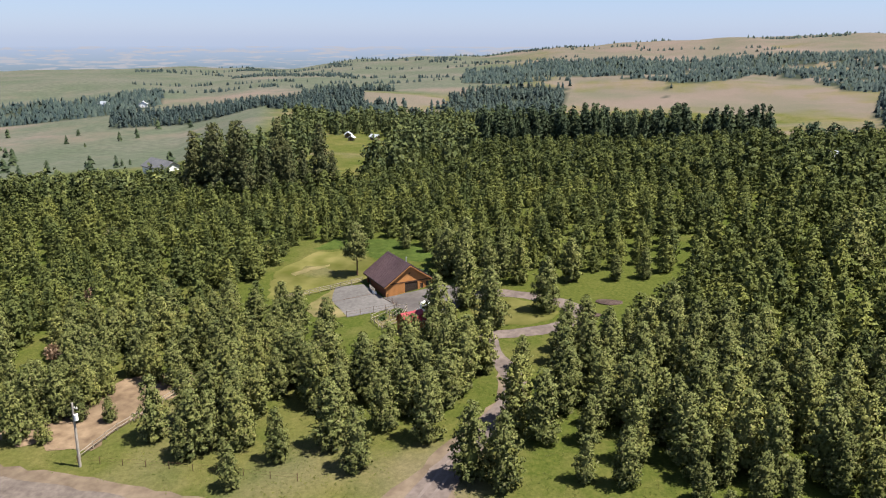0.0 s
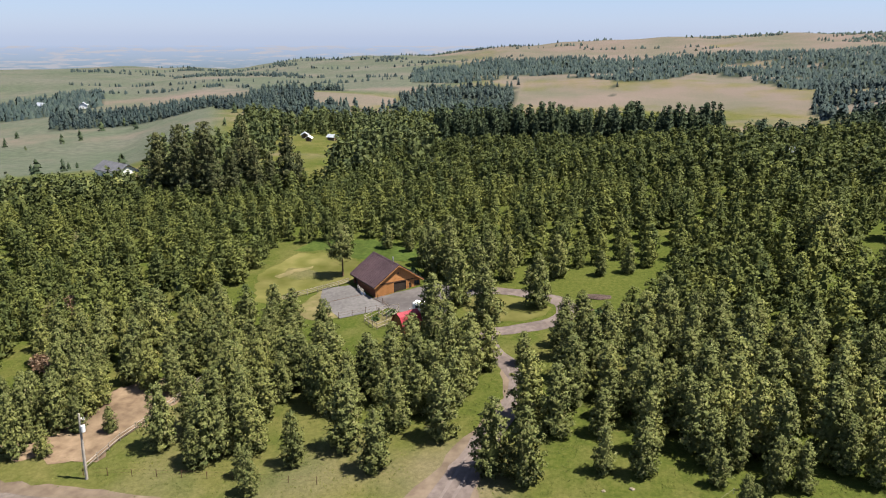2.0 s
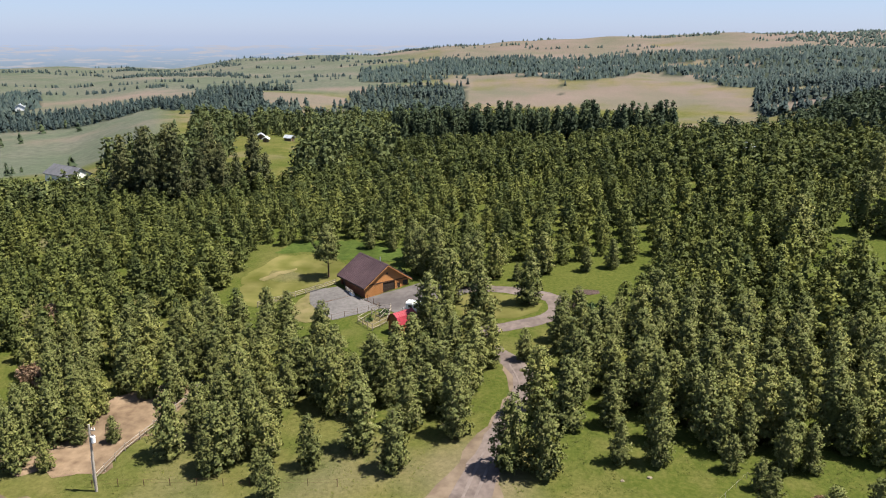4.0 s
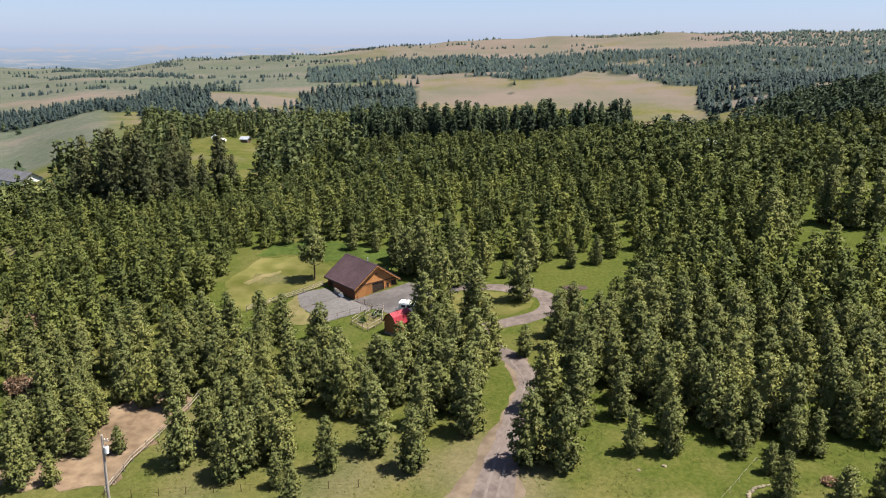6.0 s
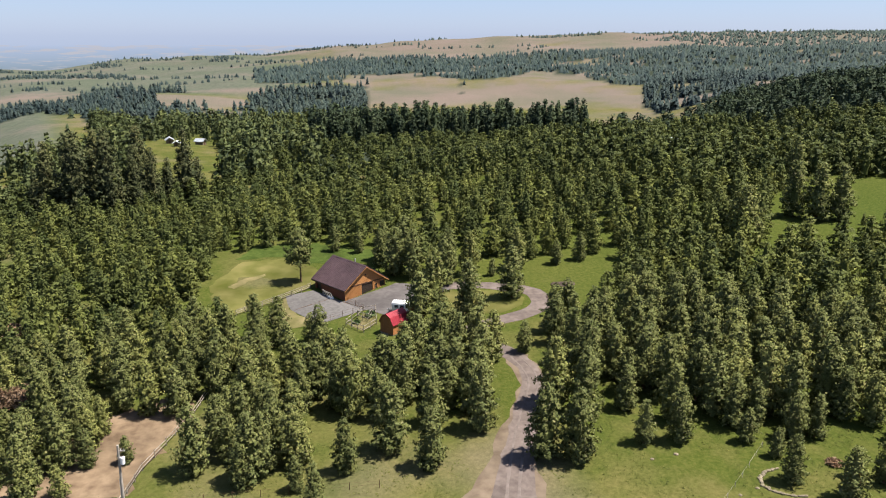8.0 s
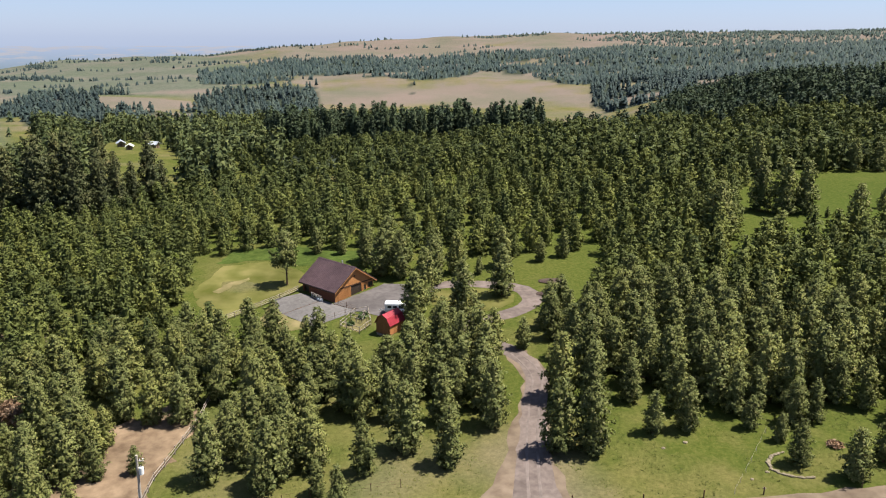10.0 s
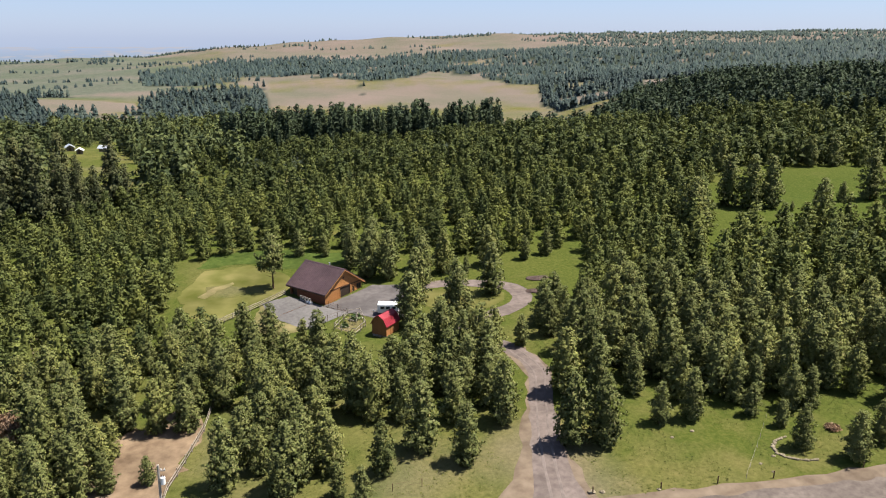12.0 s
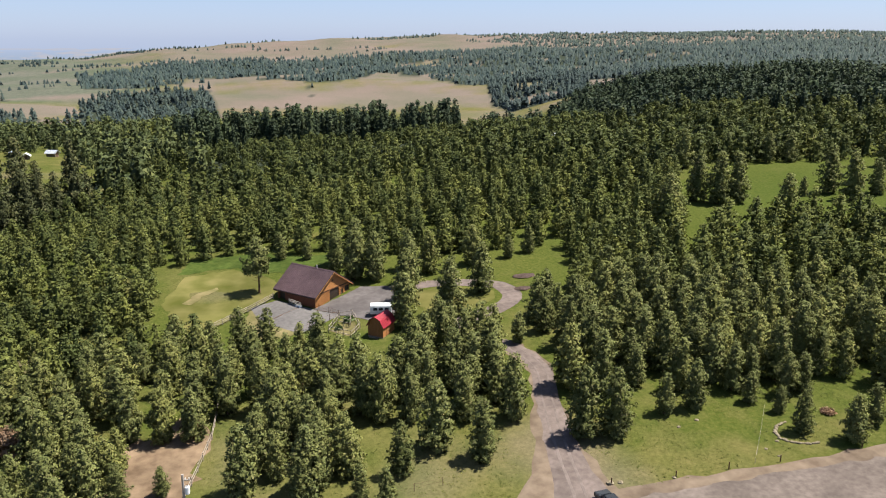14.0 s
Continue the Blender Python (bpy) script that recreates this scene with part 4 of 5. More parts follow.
def haze_plain():
    """The far plain, a plain backdrop of distance beyond the last hills."""
    m = bpy.data.materials.new("hazy_distant_plain")
    m.use_nodes = True
    nt = m.node_tree
    nt.nodes.remove(nt.nodes["Principled BSDF"])
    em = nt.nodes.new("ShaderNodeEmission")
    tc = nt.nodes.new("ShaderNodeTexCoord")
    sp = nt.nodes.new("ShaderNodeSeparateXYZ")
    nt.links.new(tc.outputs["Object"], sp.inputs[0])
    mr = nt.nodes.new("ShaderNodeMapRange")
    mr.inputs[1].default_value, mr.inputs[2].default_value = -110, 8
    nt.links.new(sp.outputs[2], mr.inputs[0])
    # haze painted as glow: blue that pales with height towards the sky
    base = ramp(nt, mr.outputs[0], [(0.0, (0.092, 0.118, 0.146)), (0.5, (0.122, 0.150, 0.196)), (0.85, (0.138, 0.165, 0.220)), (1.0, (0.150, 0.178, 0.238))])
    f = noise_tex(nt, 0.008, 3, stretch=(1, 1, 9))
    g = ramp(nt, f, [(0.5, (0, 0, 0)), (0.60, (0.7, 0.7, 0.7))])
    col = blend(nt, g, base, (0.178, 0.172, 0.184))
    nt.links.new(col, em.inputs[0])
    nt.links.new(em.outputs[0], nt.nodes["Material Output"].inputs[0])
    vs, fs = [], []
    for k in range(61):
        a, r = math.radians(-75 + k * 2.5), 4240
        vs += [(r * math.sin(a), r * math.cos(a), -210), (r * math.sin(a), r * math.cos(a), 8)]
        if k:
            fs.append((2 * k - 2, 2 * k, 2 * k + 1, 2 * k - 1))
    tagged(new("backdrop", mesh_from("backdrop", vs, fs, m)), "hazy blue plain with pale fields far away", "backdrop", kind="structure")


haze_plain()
# ---- barn ----
def barn():
    W, D, EAVE, APEX = 11.2, 10.8, 2.72, 6.55
    b = tagged(new("barn"), "cedar barn with brown metal roof beside a paved apron", "barn")
    b.matrix_world = pose(-19.0, 144.4, -0.1, 0, 0, 43.0) @ Matrix.Scale(0.957, 4)
    slope = (APEX - EAVE) / (W / 2)
    # front gable wall with its openings, built of sections that butt together
    t = 0.16
    doors = [(4.45, 7.65, 0.0, 2.72), (8.22, 8.98, 0.0, 2.12), (9.72, 10.86, 1.30, 2.28)]
    wall = bmesh.new()
    xs = [0.0] + [v for d in doors for v in d[:2]] + [W]
    for k in range(len(xs) - 1):
        x0, x1 = xs[k], xs[k + 1]
        if k % 2 == 0:
            box(wall, x0, x1, 0, t, -0.3, EAVE + 0.1)
        else:
            d = doors[k // 2]
            box(wall, x0, x1, 0, t, d[3], EAVE + 0.1)
            if d[2] > 0:
                box(wall, x0, x1, 0, t, -0.3, d[2])
    part("front_wall", wall, CEDAR, b, "orange stained cedar boards")
    part("front_gable", prism([(0, EAVE + 0.1), (W, EAVE + 0.1), (W / 2, APEX - 0.02)], -0.03, t), CEDAR, b)
    part("back_wall", prism([(0, -0.3), (W, -0.3), (W, EAVE), (W / 2, APEX - 0.02), (0, EAVE)], D - t, D), CEDAR_DARK, b)
    part("side_wall", boxed((0, t, t, 8.6, -0.3, EAVE), (0, t, 8.6, 10.3, 2.3, EAVE), (0, t, 10.3, D - t, -0.3, EAVE)), CEDAR_DARK, b, "dark red-brown cedar boards")
    part("side_wall", boxed((W - t, W, t, D - t, -0.3, EAVE)), CEDAR_DARK, b)
    part("floor_slab", boxed((t, W - t, t, D - t, -0.3, 0.03)), CONCRETE, b)
    # battens
    for k in range(1, 38):
        x = W * k / 38
        top = EAVE + min(x, W - x) * slope * 0.97
        low = 0.0
        for d in doors:
            if d[0] - 0.12 < x < d[1] + 0.12:
                low = d[3] + 0.14
        if top - low > 0.4:
            part("batten", boxed((x - 0.022, x + 0.022, -0.055, -0.031, low, top - 0.15)), CEDAR, b)
    for k in range(1, 36):
        y = D * k / 36
        if not 8.5 < y < 10.4:
            part("batten", boxed((-0.028, -0.001, y - 0.022, y + 0.022, 0, EAVE - 0.25)), CEDAR_DARK, b)
    part("belt_board", boxed((-0.03, W + 0.03, -0.07, -0.004, EAVE + 0.02, EAVE + 0.26)), TRIM, b)
    # openings
    d1 = part("garage_door", boxed(*[(4.50, 7.60, 0.07, 0.11, 0.03 + 0.66 * k, 0.03 + 0.66 * k + 0.64) for k in range(4)]), BLACKISH, b, "dark brown garage door")
    part("door_frame", boxed((4.33, 4.47, -0.06, 0.12, 0, 2.86), (7.63, 7.77, -0.06, 0.12, 0, 2.86), (4.47, 7.63, -0.06, 0.12, 2.72, 2.86)), CEDAR, d1)
    d2 = part("door", boxed((8.25, 8.95, 0.06, 0.11, 0.0, 2.1)), BLACKISH, b, "dark side door")
    part("door_frame", boxed((8.12, 8.24, -0.05, 0.1, 0, 2.2), (8.96, 9.08, -0.05, 0.1, 0, 2.2), (8.24, 8.96, -0.05, 0.1, 2.1, 2.2)), CEDAR, d2)
    part("door_handle", boxed((8.34, 8.40, 0.0, 0.06, 0.95, 1.08)), GREYMETAL, d2)
    w = part("window", boxed((9.64, 9.74, -0.05, 0.08, 1.22, 2.36), (10.84, 10.94, -0.05, 0.08, 1.22, 2.36), (9.74, 10.84, -0.05, 0.08, 2.26, 2.36), (9.74, 10.84, -0.05, 0.08, 1.22, 1.32), (10.26, 10.32, -0.03, 0.07, 1.32, 2.26)), TRIM, b)
    for x0, x1 in ((9.74, 10.26), (10.32, 10.84)):
        part("pane", boxed((x0, x1, 0.04, 0.06, 1.32, 2.26)), DARKGLASS, w)
    # dark sheet set behind the opening in place of the stall's inner shade
    part("stall_shade", boxed((0.3, 0.4, 8.6, 10.3, 0.03, 2.3)), BLACKISH, b, "dark panel for the shade inside the open stall")
    part("gable_light", boxed((5.4, 5.8, -0.12, -0.03, 4.6, 4.9)), BLACKISH, b)
    # roof with standing seams
    ov, th = 0.62, 0.14
    for s in (0, 1):
        sgn = -1 if s == 0 else 1
        x_e = -ov if s == 0 else W + ov
        z_e = EAVE - ov * slope + 0.12
        r = part("roof", prism([(x_e, z_e), (W / 2, APEX + 0.12), (W / 2, APEX + 0.12 + th), (x_e, z_e + th)], -ov, D + ov), ROOF, b, "brown ribbed metal roof")
        n = 24
        for k in range(n + 1):
            bm = bmesh.new()
            y = -ov + 0.02 + (D + 2 * ov - 0.04) * k / n
            v = [bm.verts.new((x, yy, z)) for x, z in ((x_e, z_e + th), (W / 2, APEX + 0.12 + th)) for yy in (y - 0.035, y + 0.035)]
            u = [bm.verts.new((q.co.x, q.co.y, q.co.z + 0.10)) for q in v]
            for f in ((0, 1, 3, 2), ):
                bm.faces.new([u[m] for m in f])
            bm.faces.new((v[0], v[2], u[2], u[0]))
            bm.faces.new((v[1], u[1], u[3], v[3]))
            bm.faces.new((v[0], u[0], u[1], v[1]))
            part("seam", bm, ROOF, r)
        part("fascia", prism([(x_e - 0.02 * (1 - 2 * s), z_e - 0.2), (x_e + 0.03 * (1 - 2 * s), z_e - 0.2), (x_e + 0.03 * (1 - 2 * s), z_e - 0.01), (x_e - 0.02 * (1 - 2 * s), z_e - 0.01)], -ov, D + ov), TRIM, r)
        for y0 in (-ov + 0.0, D + ov - 0.06):
            part("barge_board", prism([(x_e, z_e - 0.24), (W / 2, APEX - 0.12), (W / 2, APEX + 0.11), (x_e, z_e - 0.01)], y0, y0 + 0.06), CEDAR, r)
    part("ridge_cap", prism([(W / 2 - 0.25, APEX + 0.16), (W / 2, APEX + 0.34), (W / 2 + 0.25, APEX + 0.16), (W / 2, APEX + 0.27)], -ov, D + ov), ROOF, b)
    part("chimney_pipe", boxed((7.6, 7.8, 6.0, 6.2, 4.6, 6.6)), GREYMETAL, b)
    part("door_step", boxed((7.95, 9.15, -1.1, -0.08, -0.1, 0.27)), WHITE, b, "white painted door step")
    return b


barn()


# ---- red-roofed shed ----
def garden_shed():
    W, D = 3.3, 4.3
    s = tagged(new("shed"), "small wooden shed with a red gambrel roof", "shed")
    s.matrix_world = pose(-11.1, 128.0, hz(-10.5, 129.5) + 0.05, 0, 0, -41) @ Matrix.Scale(0.96, 4)
    prof = [(0, 2.15), (0.55, 3.35), (W / 2, 3.95), (W - 0.55, 3.35), (W, 2.15)]
    part("wall", prism([(0, 0.1), (W, 0.1)] + prof[::-1], 0, 0.12), SHEDWOOD, s)
    part("wall", prism([(0, 0.1), (W, 0.1)] + prof[::-1], D - 0.12, D), SHEDWOOD, s)
    for x in (0, W - 0.12):
        part("wall", boxed((x, x + 0.12, 0.12, D - 0.12, 0.1, 2.15)), SHEDWOOD, s)
    part("floor", boxed((0.02, W - 0.02, 0.02, D - 0.02, -0.15, 0.1)), WEATHERED, s)
    up = [(x - 0.22 if x < 0.1 else x + 0.22 if x > W - 0.1 else x, z - 0.2 if z < 2.2 else z) for x, z in prof]
    for (x0, z0), (x1, z1) in zip(up[:-1], up[1:]):
        part("roof", prism([(x0, z0 + 0.02), (x1, z1 + 0.02), (x1, z1 + 0.11), (x0, z0 + 0.11)], -0.25, D + 0.25), REDROOF, s, "red metal roof sheet")
    for k in range(11):
        bm = bmesh.new()
        y = -0.22 + (D + 0.44) * k / 10
        for (x0, z0), (x1, z1) in zip(up[:-1], up[1:]):
            v = [bm.verts.new(p) for p in ((x0, y - 0.02, z0 + 0.11), (x0, y + 0.02, z0 + 0.11), (x1, y + 0.02, z1 + 0.11), (x1, y - 0.02, z1 + 0.11))]
            u = [bm.verts.new((q.co.x, q.co.y, q.co.z + 0.035)) for q in v]
            bm.faces.new(u)
            bm.faces.new((v[0], v[3], u[3], u[0]))
            bm.faces.new((v[1], u[1], u[2], v[2]))
        part("seam", bm, REDROOF, s)
    for k in range(1, 11):
        x = W * k / 11
        top = float(np.interp(x, [p[0] for p in prof], [p[1] for p in prof]))
        part("batten", boxed((x - 0.02, x + 0.02, -0.03, -0.001, 0.12, top - 0.08)), SHEDWOOD, s)
    d = part("door", boxed((W - 0.05, W + 0.03, 1.3, 2.9, 0.15, 2.05)), SHEDWOOD, s)
    part("door_handle", boxed((W + 0.03, W + 0.09, 2.05, 2.12, 1.0, 1.15)), GREYMETAL, d)
    part("step", boxed((0.6, 2.4, -0.6, -0.02, -0.1, 0.06)), PALESTONE, s, "pale stone step")


garden_shed()


# ---- wheels, trailer, car ----
def wheel(parent, x, y, r, w):
    bm = bmesh.new()
    bmesh.ops.create_cone(bm, cap_ends=True, segments=20, radius1=r, radius2=r, depth=w, matrix=Matrix.Translation((x, y, r)) @ Matrix.Rotation(radians(90), 4, 'Y'))
    ob = part("wheel", bm, RUBBER, parent)
    bm = bmesh.new()
    bmesh.ops.create_cone(bm, cap_ends=True, segments=16, radius1=r * 0.6, radius2=r * 0.55, depth=w + 0.03, matrix=Matrix.Translation((x, y, r)) @ Matrix.Rotation(radians(90), 4, 'Y'))
    part("rim", bm, GREYMETAL, ob)


def trailer():
    t = tagged(new("trailer"), "white box trailer parked beside the shed", "trailer")
    t.matrix_world = pose(-7.1, 136.8, hz(-7.1, 136.8) + 0.09, 0, 0, 78) @ Matrix.Scale(0.96, 4)
    bm = prism([(-1.05, 0.45), (1.05, 0.45), (1.05, 2.0), (0.9, 2.2), (-0.9, 2.2), (-1.05, 2.0)], -2.1, 2.1)
    bmesh.ops.bevel(bm, geom=bm.edges[:], offset=0.05, segments=2, affect='EDGES')
    body = part("body", bm, WHITE, t)
    part("roof", prism([(-1.0, 2.19), (1.0, 2.19), (0.8, 2.27), (-0.8, 2.27)], -2.05, 2.05), WHITE, t)
    for k in range(3):
        part("window", boxed((1.03, 1.07, -1.6 + k * 1.15, -0.8 + k * 1.15, 1.25, 1.8)), DARKGLASS, t)
        part("window", boxed((-1.07, -1.03, -1.6 + k * 1.15, -0.8 + k * 1.15, 1.25, 1.8)), DARKGLASS, t)
    part("trim_band", boxed((-1.075, 1.075, -2.12, 2.12, 0.72, 0.84)), GREYMETAL, body)
    part("drawbar", boxed((-0.06, 0.06, 2.1, 3.3, 0.42, 0.52)), GREYMETAL, t)
    part("jack", boxed((-0.04, 0.04, 3.0, 3.08, 0.0, 0.7)), GREYMETAL, t)
    for y in (-0.45, 0.35):
        for x in (-0.95, 0.95):
            wheel(t, x, y, 0.33, 0.2)


trailer()


def car():
    c = tagged(new("car"), "dark grey car standing at the driveway mouth", "car")
    c.matrix_world = pose(9.0, 72.0, hz(9.0, 72.0) + 0.08, 0, 0, 4)
    bm = prism([(-2.3, 0.35), (2.25, 0.35), (2.35, 0.75), (2.2, 1.02), (1.0, 1.08), (-2.2, 1.08), (-2.35, 0.8)], -0.92, 0.92)
    bmesh.ops.bevel(bm, geom=bm.edges[:], offset=0.07, segments=2, affect='EDGES')
    bmesh.ops.rotate(bm, verts=bm.verts[:], cent=(0, 0, 0), matrix=Matrix.Rotation(radians(90), 3, 'Z'))
    part("body", bm, CARPAINT, c)
    bm = prism([(-2.15, 1.05), (1.15, 1.05), (0.35, 1.62), (-1.7, 1.66)], -0.8, 0.8)
    for v in bm.verts:
        if v.co.z > 1.3:
            v.co.y *= 0.82
    bmesh.ops.bevel(bm, geom=bm.edges[:], offset=0.06, segments=2, affect='EDGES')
    bmesh.ops.rotate(bm, verts=bm.verts[:], cent=(0, 0, 0), matrix=Matrix.Rotation(radians(90), 3, 'Z'))
    cab = part("cabin", bm, CARPAINT, c)
    part("windscreen", boxed((-0.62, 0.62, 0.70, 0.74, 1.15, 1.45)), DARKGLASS, cab)
    part("rear_window", boxed((-0.6, 0.6, -2.02, -1.98, 1.15, 1.5)), DARKGLASS, cab)
    for x in (-0.79, 0.76):
        part("side_window", boxed((x, x + 0.03, -1.4, 0.5, 1.15, 1.5)), DARKGLASS, cab)
    for x in (-0.72, 0.5):
        part("headlight", boxed((x, x + 0.22, 2.26, 2.36, 0.72, 0.86)), WHITE, c)
        part("tail_light", boxed((x, x + 0.22, -2.37, -2.28, 0.78, 0.98)), REDROOF, c)
    for x in (-0.82, 0.82):
        for y in (-1.4, 1.4):
            wheel(c, x, y, 0.34, 0.22)


car()


# ---- pole ----
def utility_pole():
    p = tagged(new("utility_pole"), "weathered wooden utility pole with a transformer can", "utility pole")
    p.matrix_world = pose(-40.0, 79.4, hz(-40.0, 79.4), 0, 1.0, 0)
    bm = bmesh.new()
    bmesh.ops.create_cone(bm, cap_ends=True, segments=14, radius1=0.19, radius2=0.13, depth=10.0, matrix=Matrix.Translation((0, 0, 4.5)))
    part("post", bm, POLEWOOD, p)
    bm = bmesh.new()
    bmesh.ops.create_cone(bm, cap_ends=True, segments=16, radius1=0.27, radius2=0.27, depth=0.95, matrix=Matrix.Translation((0.42, -0.05, 7.5)))
    bmesh.ops.bevel(bm, geom=[e for e in bm.edges if abs(e.verts[0].co.z - e.verts[1].co.z) < 0.01], offset=0.05, segments=2, affect='EDGES')
    can = part("transformer", bm, WHITE, p, "pale grey transformer can")
    part("bracket", boxed((0.1, 0.2, -0.1, 0.1, 7.2, 7.8)), GREYMETAL, can)
    for x in (0.34, 0.5):
        bm = bmesh.new()
        bmesh.ops.create_cone(bm, cap_ends=True, segments=8, radius1=0.05, radius2=0.03, depth=0.3, matrix=Matrix.Translation((x, -0.05, 8.1)))
        part("bushing", bm, TRIM, can)
    part("crossarm", boxed((-0.1, 0.75, -0.06, 0.06, 8.7, 8.82)), POLEWOOD, p)
    for x in (0.3, 0.68):
        bm = bmesh.new()
        bmesh.ops.create_cone(bm, cap_ends=True, segments=8, radius1=0.05, radius2=0.04, depth=0.22, matrix=Matrix.Translation((x, 0, 8.93)))
        part("insulator", bm, WHITE, p)
    part("conduit", boxed((-0.22, -0.16, -0.04, 0.04, 0, 5.0)), GREYMETAL, p)


utility_pole()


# ---- fences ----
def fence(name, label, line, gap, height, rails, mat, post_r=0.07, rail_h=0.10):
    f = tagged(new(name), label, "fence")
    f.matrix_world = pose(line[0][0], line[0][1], 0)
    o = Vector((line[0][0], line[0][1], 0))
    rg = random.Random(len(line) * 7 + int(gap * 10))
    pts = []
    for a, b in zip(line[:-1], line[1:]):
        n = max(1, round(math.dist(a, b) / gap))
        pts += [(a[0] + (b[0] - a[0]) * k / n, a[1] + (b[1] - a[1]) * k / n) for k in range(n)]
    pts.append(line[-1])
    tops = []
    for x, y in pts:
        z = hz(x, y)
        h = height + rg.uniform(-0.08, 0.12)
        bm = bmesh.new()
        bmesh.ops.create_cone(bm, cap_ends=True, segments=7, radius1=post_r, radius2=post_r * 0.85, depth=h + 0.3,
                              matrix=Matrix.Translation((x - o.x, y - o.y, z + h / 2 - 0.15)) @ Matrix.Rotation(rg.uniform(-0.05, 0.05), 4, 'X'))
        part("post", bm, mat, f)
        tops.append(Vector((x - o.x, y - o.y, z)))
    for a, b in zip(tops[:-1], tops[1:]):
        for r in rails:
            d = b - a
            side = Vector((-d.y, d.x, 0)).normalized() * min(0.035, rail_h / 2)
            p, q = a + Vector((0, 0, r + rg.uniform(-0.05, 0.05))), b + Vector((0, 0, r + rg.uniform(-0.05, 0.05)))
            bm = bmesh.new()
            v = [bm.verts.new(e + s + Vector((0, 0, w))) for e in (p, q) for s, w in ((side, -rail_h / 2), (-side, -rail_h / 2), (-side, rail_h / 2), (side, rail_h / 2))]
            for q4 in ((0, 1, 2, 3), (7, 6, 5, 4), (0, 4, 5, 1), (1, 5, 6, 2), (2, 6, 7, 3), (3, 7, 4, 0)):
                bm.faces.new([v[k] for k in q4])
            part("rail", bm, mat, f)
    return f


fence("rail_fence", "weathered split-rail fence beside the dirt paddock", [(-41.3, 81.0), (-40.9, 88.2), (-39.5, 93.8), (-37.9, 101.2), (-37.3, 107.6), (-37.1, 115.8)], 2.6, 1.25, (0.5, 1.0), WEATHERED)
fence("corral_fence", "grey wooden rail fence between lawn and paddock", [(-27.0, 151.5), (-30.5, 147.8), (-35.6, 142.8), (-39.9, 138.5)], 2.2, 1.25, (0.45, 0.8, 1.15), WEATHERED)
fence("paddock_gate", "pale rail gate beside the barn wall", [(-24.0, 148.1), (-21.9, 145.5)], 1.4, 1.25, (0.3, 0.6, 0.9, 1.2), POLEWOOD, 0.07, 0.11)
fence("wire_fence", "thin wire fence with dark posts along the paddock", [(-23.3, 133.3), (-18.9, 136.7), (-15.0, 139.4), (-18.4, 143.7)], 2.6, 1.2, (0.6, 1.1), TRIM, 0.05, 0.025)
fence("garden_fence", "grey pole fence round a small vegetable garden", [(-17.8, 132.2), (-14.2, 128.3), (-12.0, 131.7), (-12.5, 138.2), (-15.0, 138.0), (-17.8, 132.2)], 1.9, 1.45, (0.55, 1.25), WEATHERED, 0.07, 0.09)
fence("garden_trellis", "pale bare-branch trellis in the vegetable garden", [(-15.8, 135.2), (-13.7, 133.1), (-13.1, 135.8)], 1.2, 1.7, (0.8, 1.6), WEATHERED, 0.06, 0.08)
fence("roadside_posts", "short dark fence posts by the road", [(11.2, 75.9), (19.8, 75.0), (34.5, 73.9), (46.9, 73.4)], 9.0, 1.0, (), TRIM, 0.09)
fence("field_wire_fence", "thin wire fence with grey posts in the grass", [(-41.0, 80.1), (-30.9, 81.0), (-20.5, 81.6), (-9.2, 82.0)], 3.3, 1.1, (0.5, 1.0), TRIM, 0.05, 0.012)
fence("rope_fence", "thin pale rope fence with slim posts in the grass", [(41.4, 86.2), (36.2, 80.2), (31.1, 74.5)], 2.4, 0.9, (0.8,), POLEWOOD, 0.025, 0.012)

# edging between the two yard halves
fence("yard_edging", "low dark timber edging across the gravel yard", [(-22.7, 145.5), (-28.9, 140.5)], 2.0, 0.18, (0.1,), TRIM, 0.05, 0.14)
fence("yard_edging", "low dark timber edging between gravel yard and apron", [(-19.5, 143.8), (-14.9, 140.4)], 2.0, 0.18, (0.1,), TRIM, 0.05, 0.12)


# ---- stones, beds, small things ----
def lump(name, x, y, rx, ry, rz, mat, label, category, seed=1, turn=0):
    rg = random.Random(seed)
    bm = bmesh.new()
    bmesh.ops.create_icosphere(bm, subdivisions=2, radius=1.0)
    for v in bm.verts:
        v.co *= rg.uniform(0.82, 1.14)
        v.co = Vector((v.co.x * rx, v.co.y * ry, max(v.co.z, -0.3) * rz))
    me = bpy.data.meshes.new(name)
    bm.to_mesh(me)
    bm.free()
    me.materials.append(mat)
    ob = new(name, me)
    ob.matrix_world = pose(x, y, hz(x, y) + 0.1 * rz, 0, 0, turn)
    return tagged(ob, label, category)


rg = random.Random(3)
ARC = [(41.4, 81.6), (39.4, 81.0), (38.2, 79.8), (38.0, 78.4), (39.0, 77.1), (40.6, 76.3), (42.6, 76.0)]
ring = tagged(new("stone_arc"), "curved edging of pale stones in the grass", "stone edging")
ring.matrix_world = pose(40, 79, 0)
for a, b in zip(ARC[:-1], ARC[1:]):
    for k in range(8):
        x, y = a[0] + (b[0] - a[0]) * k / 8 + rg.uniform(-0.12, 0.12), a[1] + (b[1] - a[1]) * k / 8 + rg.uniform(-0.12, 0.12)
        s = rg.uniform(0.16, 0.27)
        bm = bmesh.new()
        bmesh.ops.create_icosphere(bm, subdivisions=1, radius=s, matrix=Matrix.Translation((x - 40, y - 79, hz(x, y) + s * 0.3)) @ Matrix.Diagonal((1.2, 1, 0.7, 1)))
        part("stone", bm, PALESTONE, ring)
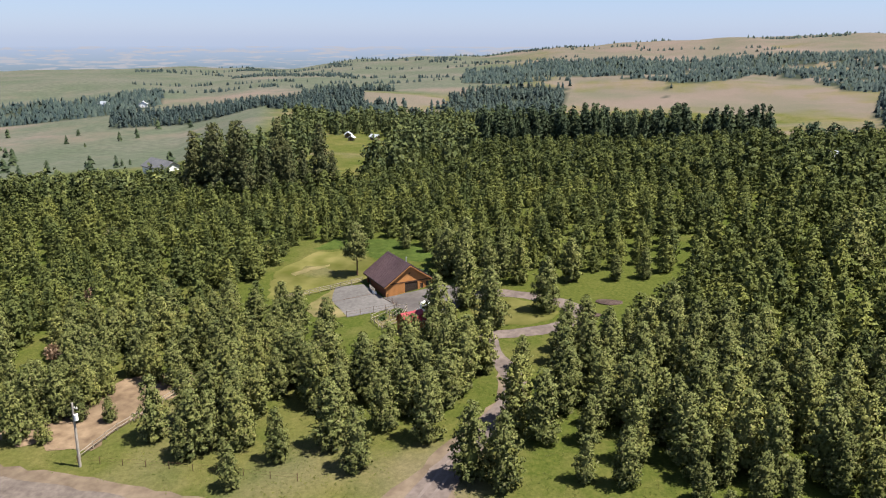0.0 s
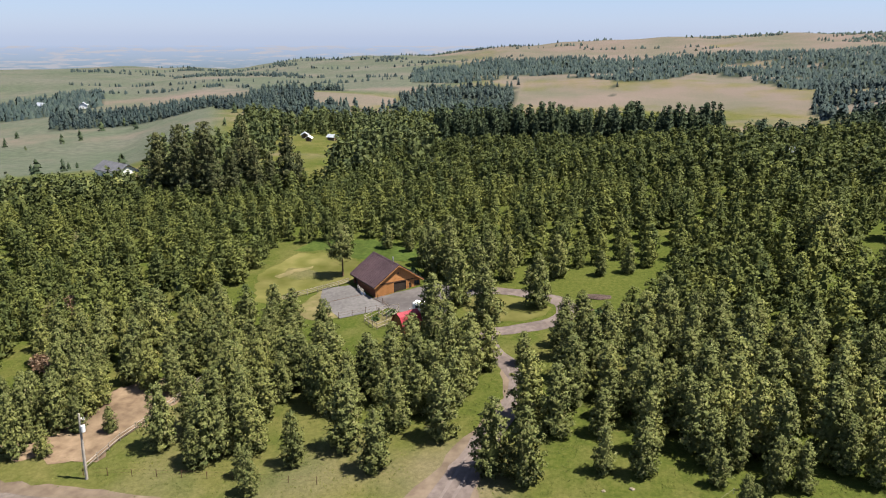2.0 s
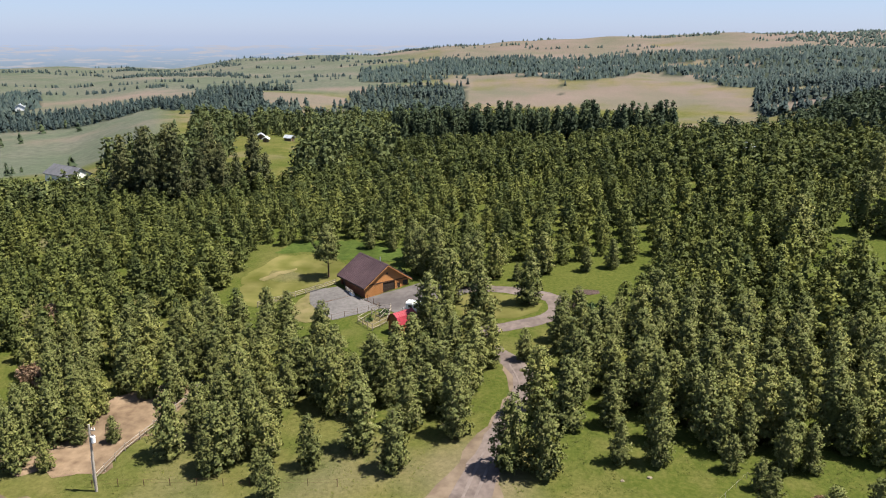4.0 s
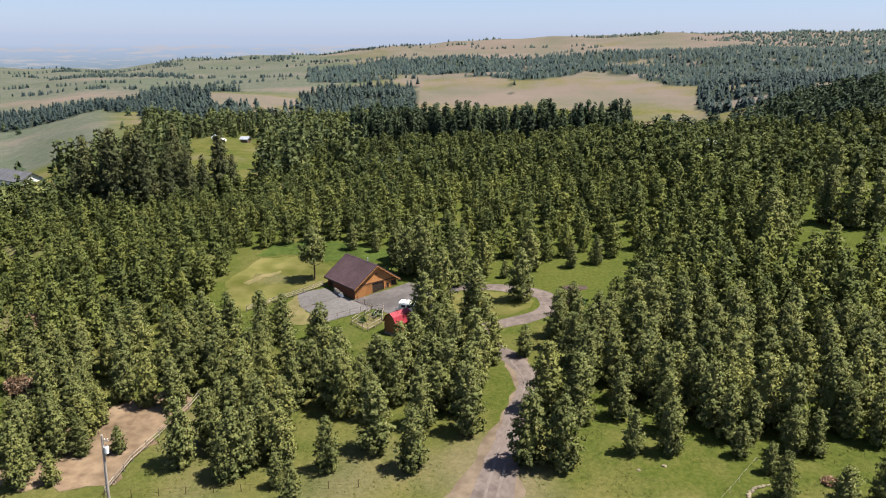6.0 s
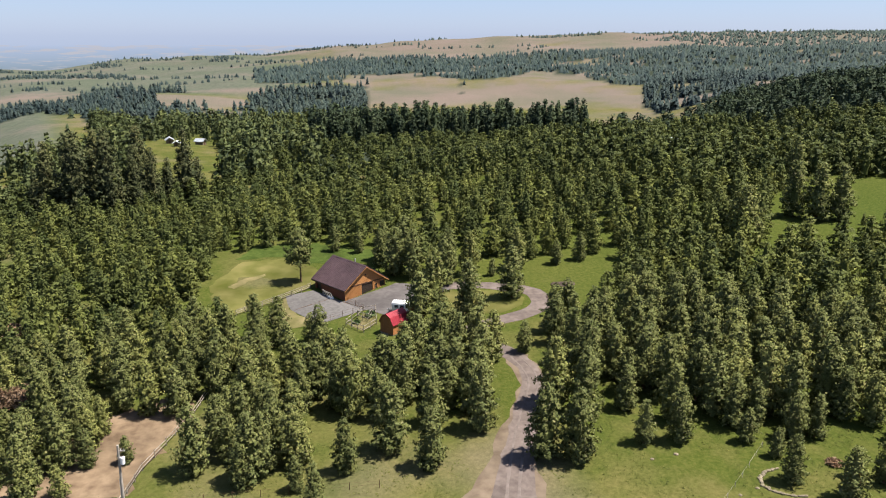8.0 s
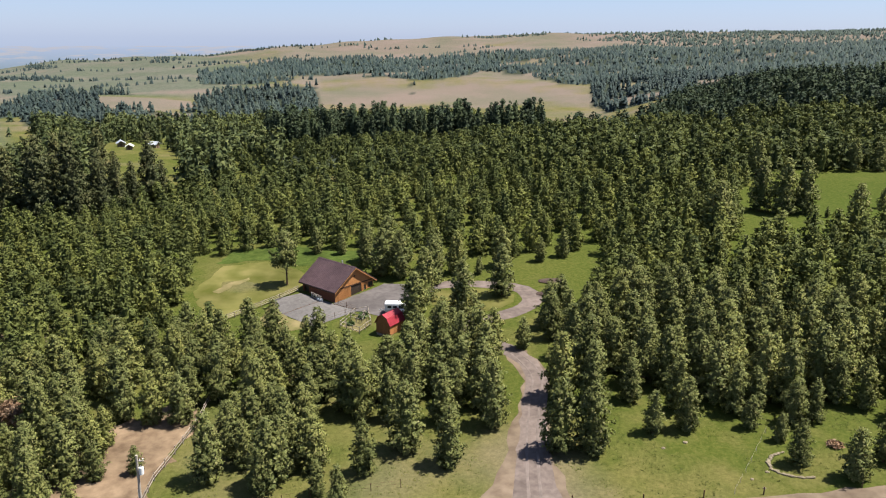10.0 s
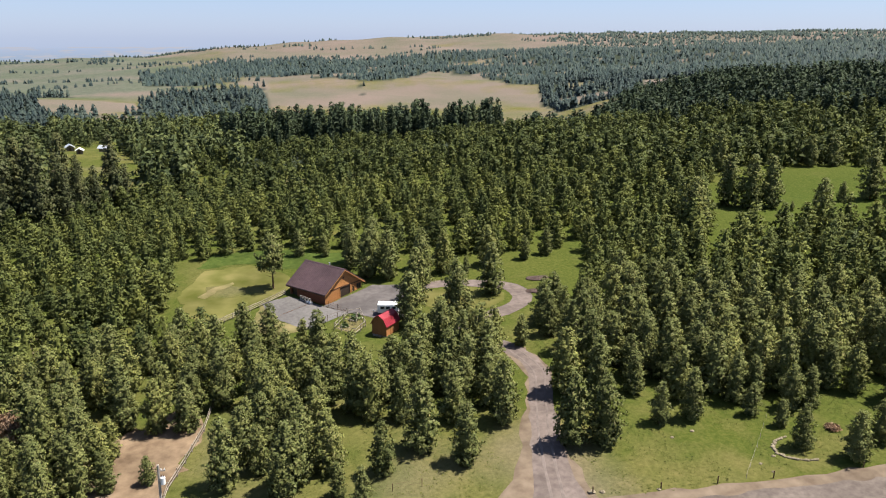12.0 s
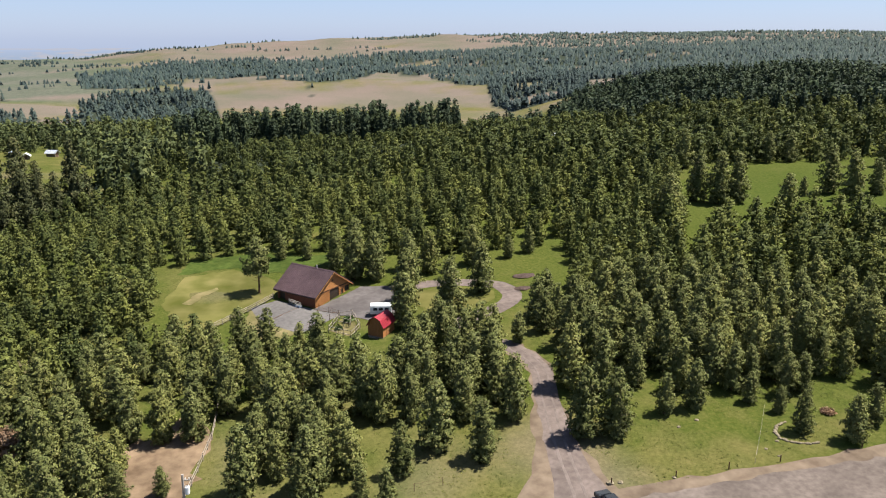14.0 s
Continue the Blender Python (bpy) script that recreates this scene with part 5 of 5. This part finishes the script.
for n, (x, y, rx, ry) in enumerate([(26.3, 146.0, 2.7, 1.5), (23.4, 139.5, 1.9, 1.2)]):
    lump("mulch_bed", x, y, rx, ry, 0.30, MULCH, "dark mounded flower bed in the lawn", "flower bed", 40 + n)
for n, (x, y, s) in enumerate([(11.2, 76.2, 0.55), (12.5, 76.0, 0.4), (34.6, 76.9, 0.25), (35.2, 75.0, 0.25), (37.2, 78.0, 0.3), (19.5, 74.9, 0.3), (29.7, 85.7, 0.35), (26.3, 84.9, 0.3)]):
    lump("stone", x, y, s, s * 0.8, s * 0.6, PALESTONE, "pale boulder in the roadside grass", "stone", 60 + n)
for n, (x, y, s) in enumerate([(-22.0, 145.9, 0.42), (-22.5, 146.5, 0.36)]):
    lump("water_tank", x, y, s, s, 0.6, WHITE, "white plastic stock tank by the barn wall", "tank", 80 + n)


def shrub(x, y, r, h, mat, label, category, seed, count=150):
    rs = np.random.RandomState(seed)
    d = rs.normal(0, 1, (count, 3))
    d /= np.linalg.norm(d, axis=1)[:, None]
    c = d * rs.uniform(0.35, 1.0, (count, 1)) * (r, r, h / 2) + (0, 0, h / 2)
    q = rs.normal(0, (0.30 * r + 0.08) * (150 / count) ** 0.5, (count, 3, 3)) * 0.8
    v = (c[:, None] + q).reshape(-1, 3)
    v[:, 2] = np.maximum(v[:, 2], 0.0)
    s = tagged(new("shrub", mesh_of_triangles("shrub", v, np.arange(len(v)).reshape(-1, 3), mat)), label, category)
    s.matrix_world = pose(x, y, hz(x, y))
    return s


for n, (x, y, r, h) in enumerate([(-13.5, 136.0, 1.0, 0.9), (-15.9, 133.0, 0.7, 0.5), (26.3, 137.4, 1.0, 1.3), (-19.1, 156.6, 2.0, 1.6), (-16.3, 156.1, 1.8, 1.4), (-13.5, 155.7, 1.6, 1.3)]):
    shrub(x, y, r, h, SHRUB, "leafy green garden shrub", "shrub", 20 + n)
for n, (x, y, r, h) in enumerate([(-65.4, 106.1, 2.6, 3.6), (-67.8, 107.1, 2.2, 3.0), (-63.6, 104.8, 1.6, 1.8), (-76.4, 127.3, 2.2, 5.0), (-40.4, 104.6, 1.3, 1.6), (48.8, 81.9, 1.1, 0.6), (60.8, 99.3, 2.2, 3.4), (-23.9, 110.0, 1.6, 2.2)]):
    shrub(x, y, r, h, NEEDLES_BROWN, "rust-brown heap of dead pine branches", "brush pile", 50 + n, 1300)

# ---- grass tufts on the open ground ----
def grass_tufts(name, count, seed, x0, x1, y0, y1, size, label):
    q = np.random.RandomState(seed)
    x, y = q.uniform(x0, x1, count), q.uniform(y0, y1, count)
    k = (waves(x, y, 9, seed) > -0.3) & (waves(x, y, 31, seed + 1) > -0.55)
    bad = [DRIVE_LINE, YARD_AREA, PADDOCK_AREA]
    ok = [n for n in np.nonzero(k)[0] if y[n] > 75.2 - 0.045 * x[n] and not any(inside(x[n], y[n], p) for p in bad)]
    x, y = x[ok], y[ok]
    z = terrain(x, y)
    n = len(x)
    vs = []
    for b in range(4):
        a, L = q.uniform(0, 6.28, n), size * q.uniform(0.5, 1.2, n)
        t = np.stack([np.cos(a), np.sin(a), 0 * a], -1)
        s = np.stack([-np.sin(a), np.cos(a), 0 * a], -1)
        c = np.stack([x, y, z + 0.01], -1) + q.normal(0, size * 0.4, (n, 3)) * (1, 1, 0)
        tip = c + t * (L * 0.7)[:, None] + np.stack([0 * L, 0 * L, L * 0.45], -1)
        vs.append(np.stack([c - s * (L * 0.3)[:, None], c + s * (L * 0.3)[:, None], tip], 1).reshape(-1, 3))
    v = np.concatenate(vs)
    tagged(new(name, mesh_of_triangles(name, v, np.arange(len(v)).reshape(-1, 3), GRASS)), label, "grass", kind="stuff")


DRIVE_LINE = [(-5.2, 66.0), (-1.5, 77.8), (4.1, 87.2), (9.0, 98.3), (11.4, 107.2), (8.8, 115.3), (4.8, 121.5), (3.8, 128.6), (15.1, 134.7), (17.4, 139.5), (14.0, 143.7), (-0.0, 146.5), (-0.0, 150.4), (14.8, 148.4), (22.3, 143.3), (22.6, 136.0), (17.1, 130.4), (9.1, 126.5), (11.6, 121.3), (15.6, 114.2), (16.2, 107.1), (13.4, 98.1), (10.6, 87.1), (10.2, 77.5), (16.6, 65.6)]
YARD_AREA = [(-40.8, 130.1), (-26.4, 152.8), (-8.4, 152.0), (1.9, 147.1), (-5.7, 139.9), (-14.4, 138.2), (-23.3, 130.3)]
PADDOCK_AREA = [(-52.2, 104.6), (-38.5, 102.6), (-41.3, 86.8), (-42.7, 84.0), (-73.0, 80.1), (-72.6, 85.0), (-48.9, 85.5), (-48.6, 97.8)]
grass_tufts("grass", 22000, 5, -75, 85, 70, 124, 0.2, "uneven olive and straw-coloured meadow grass")
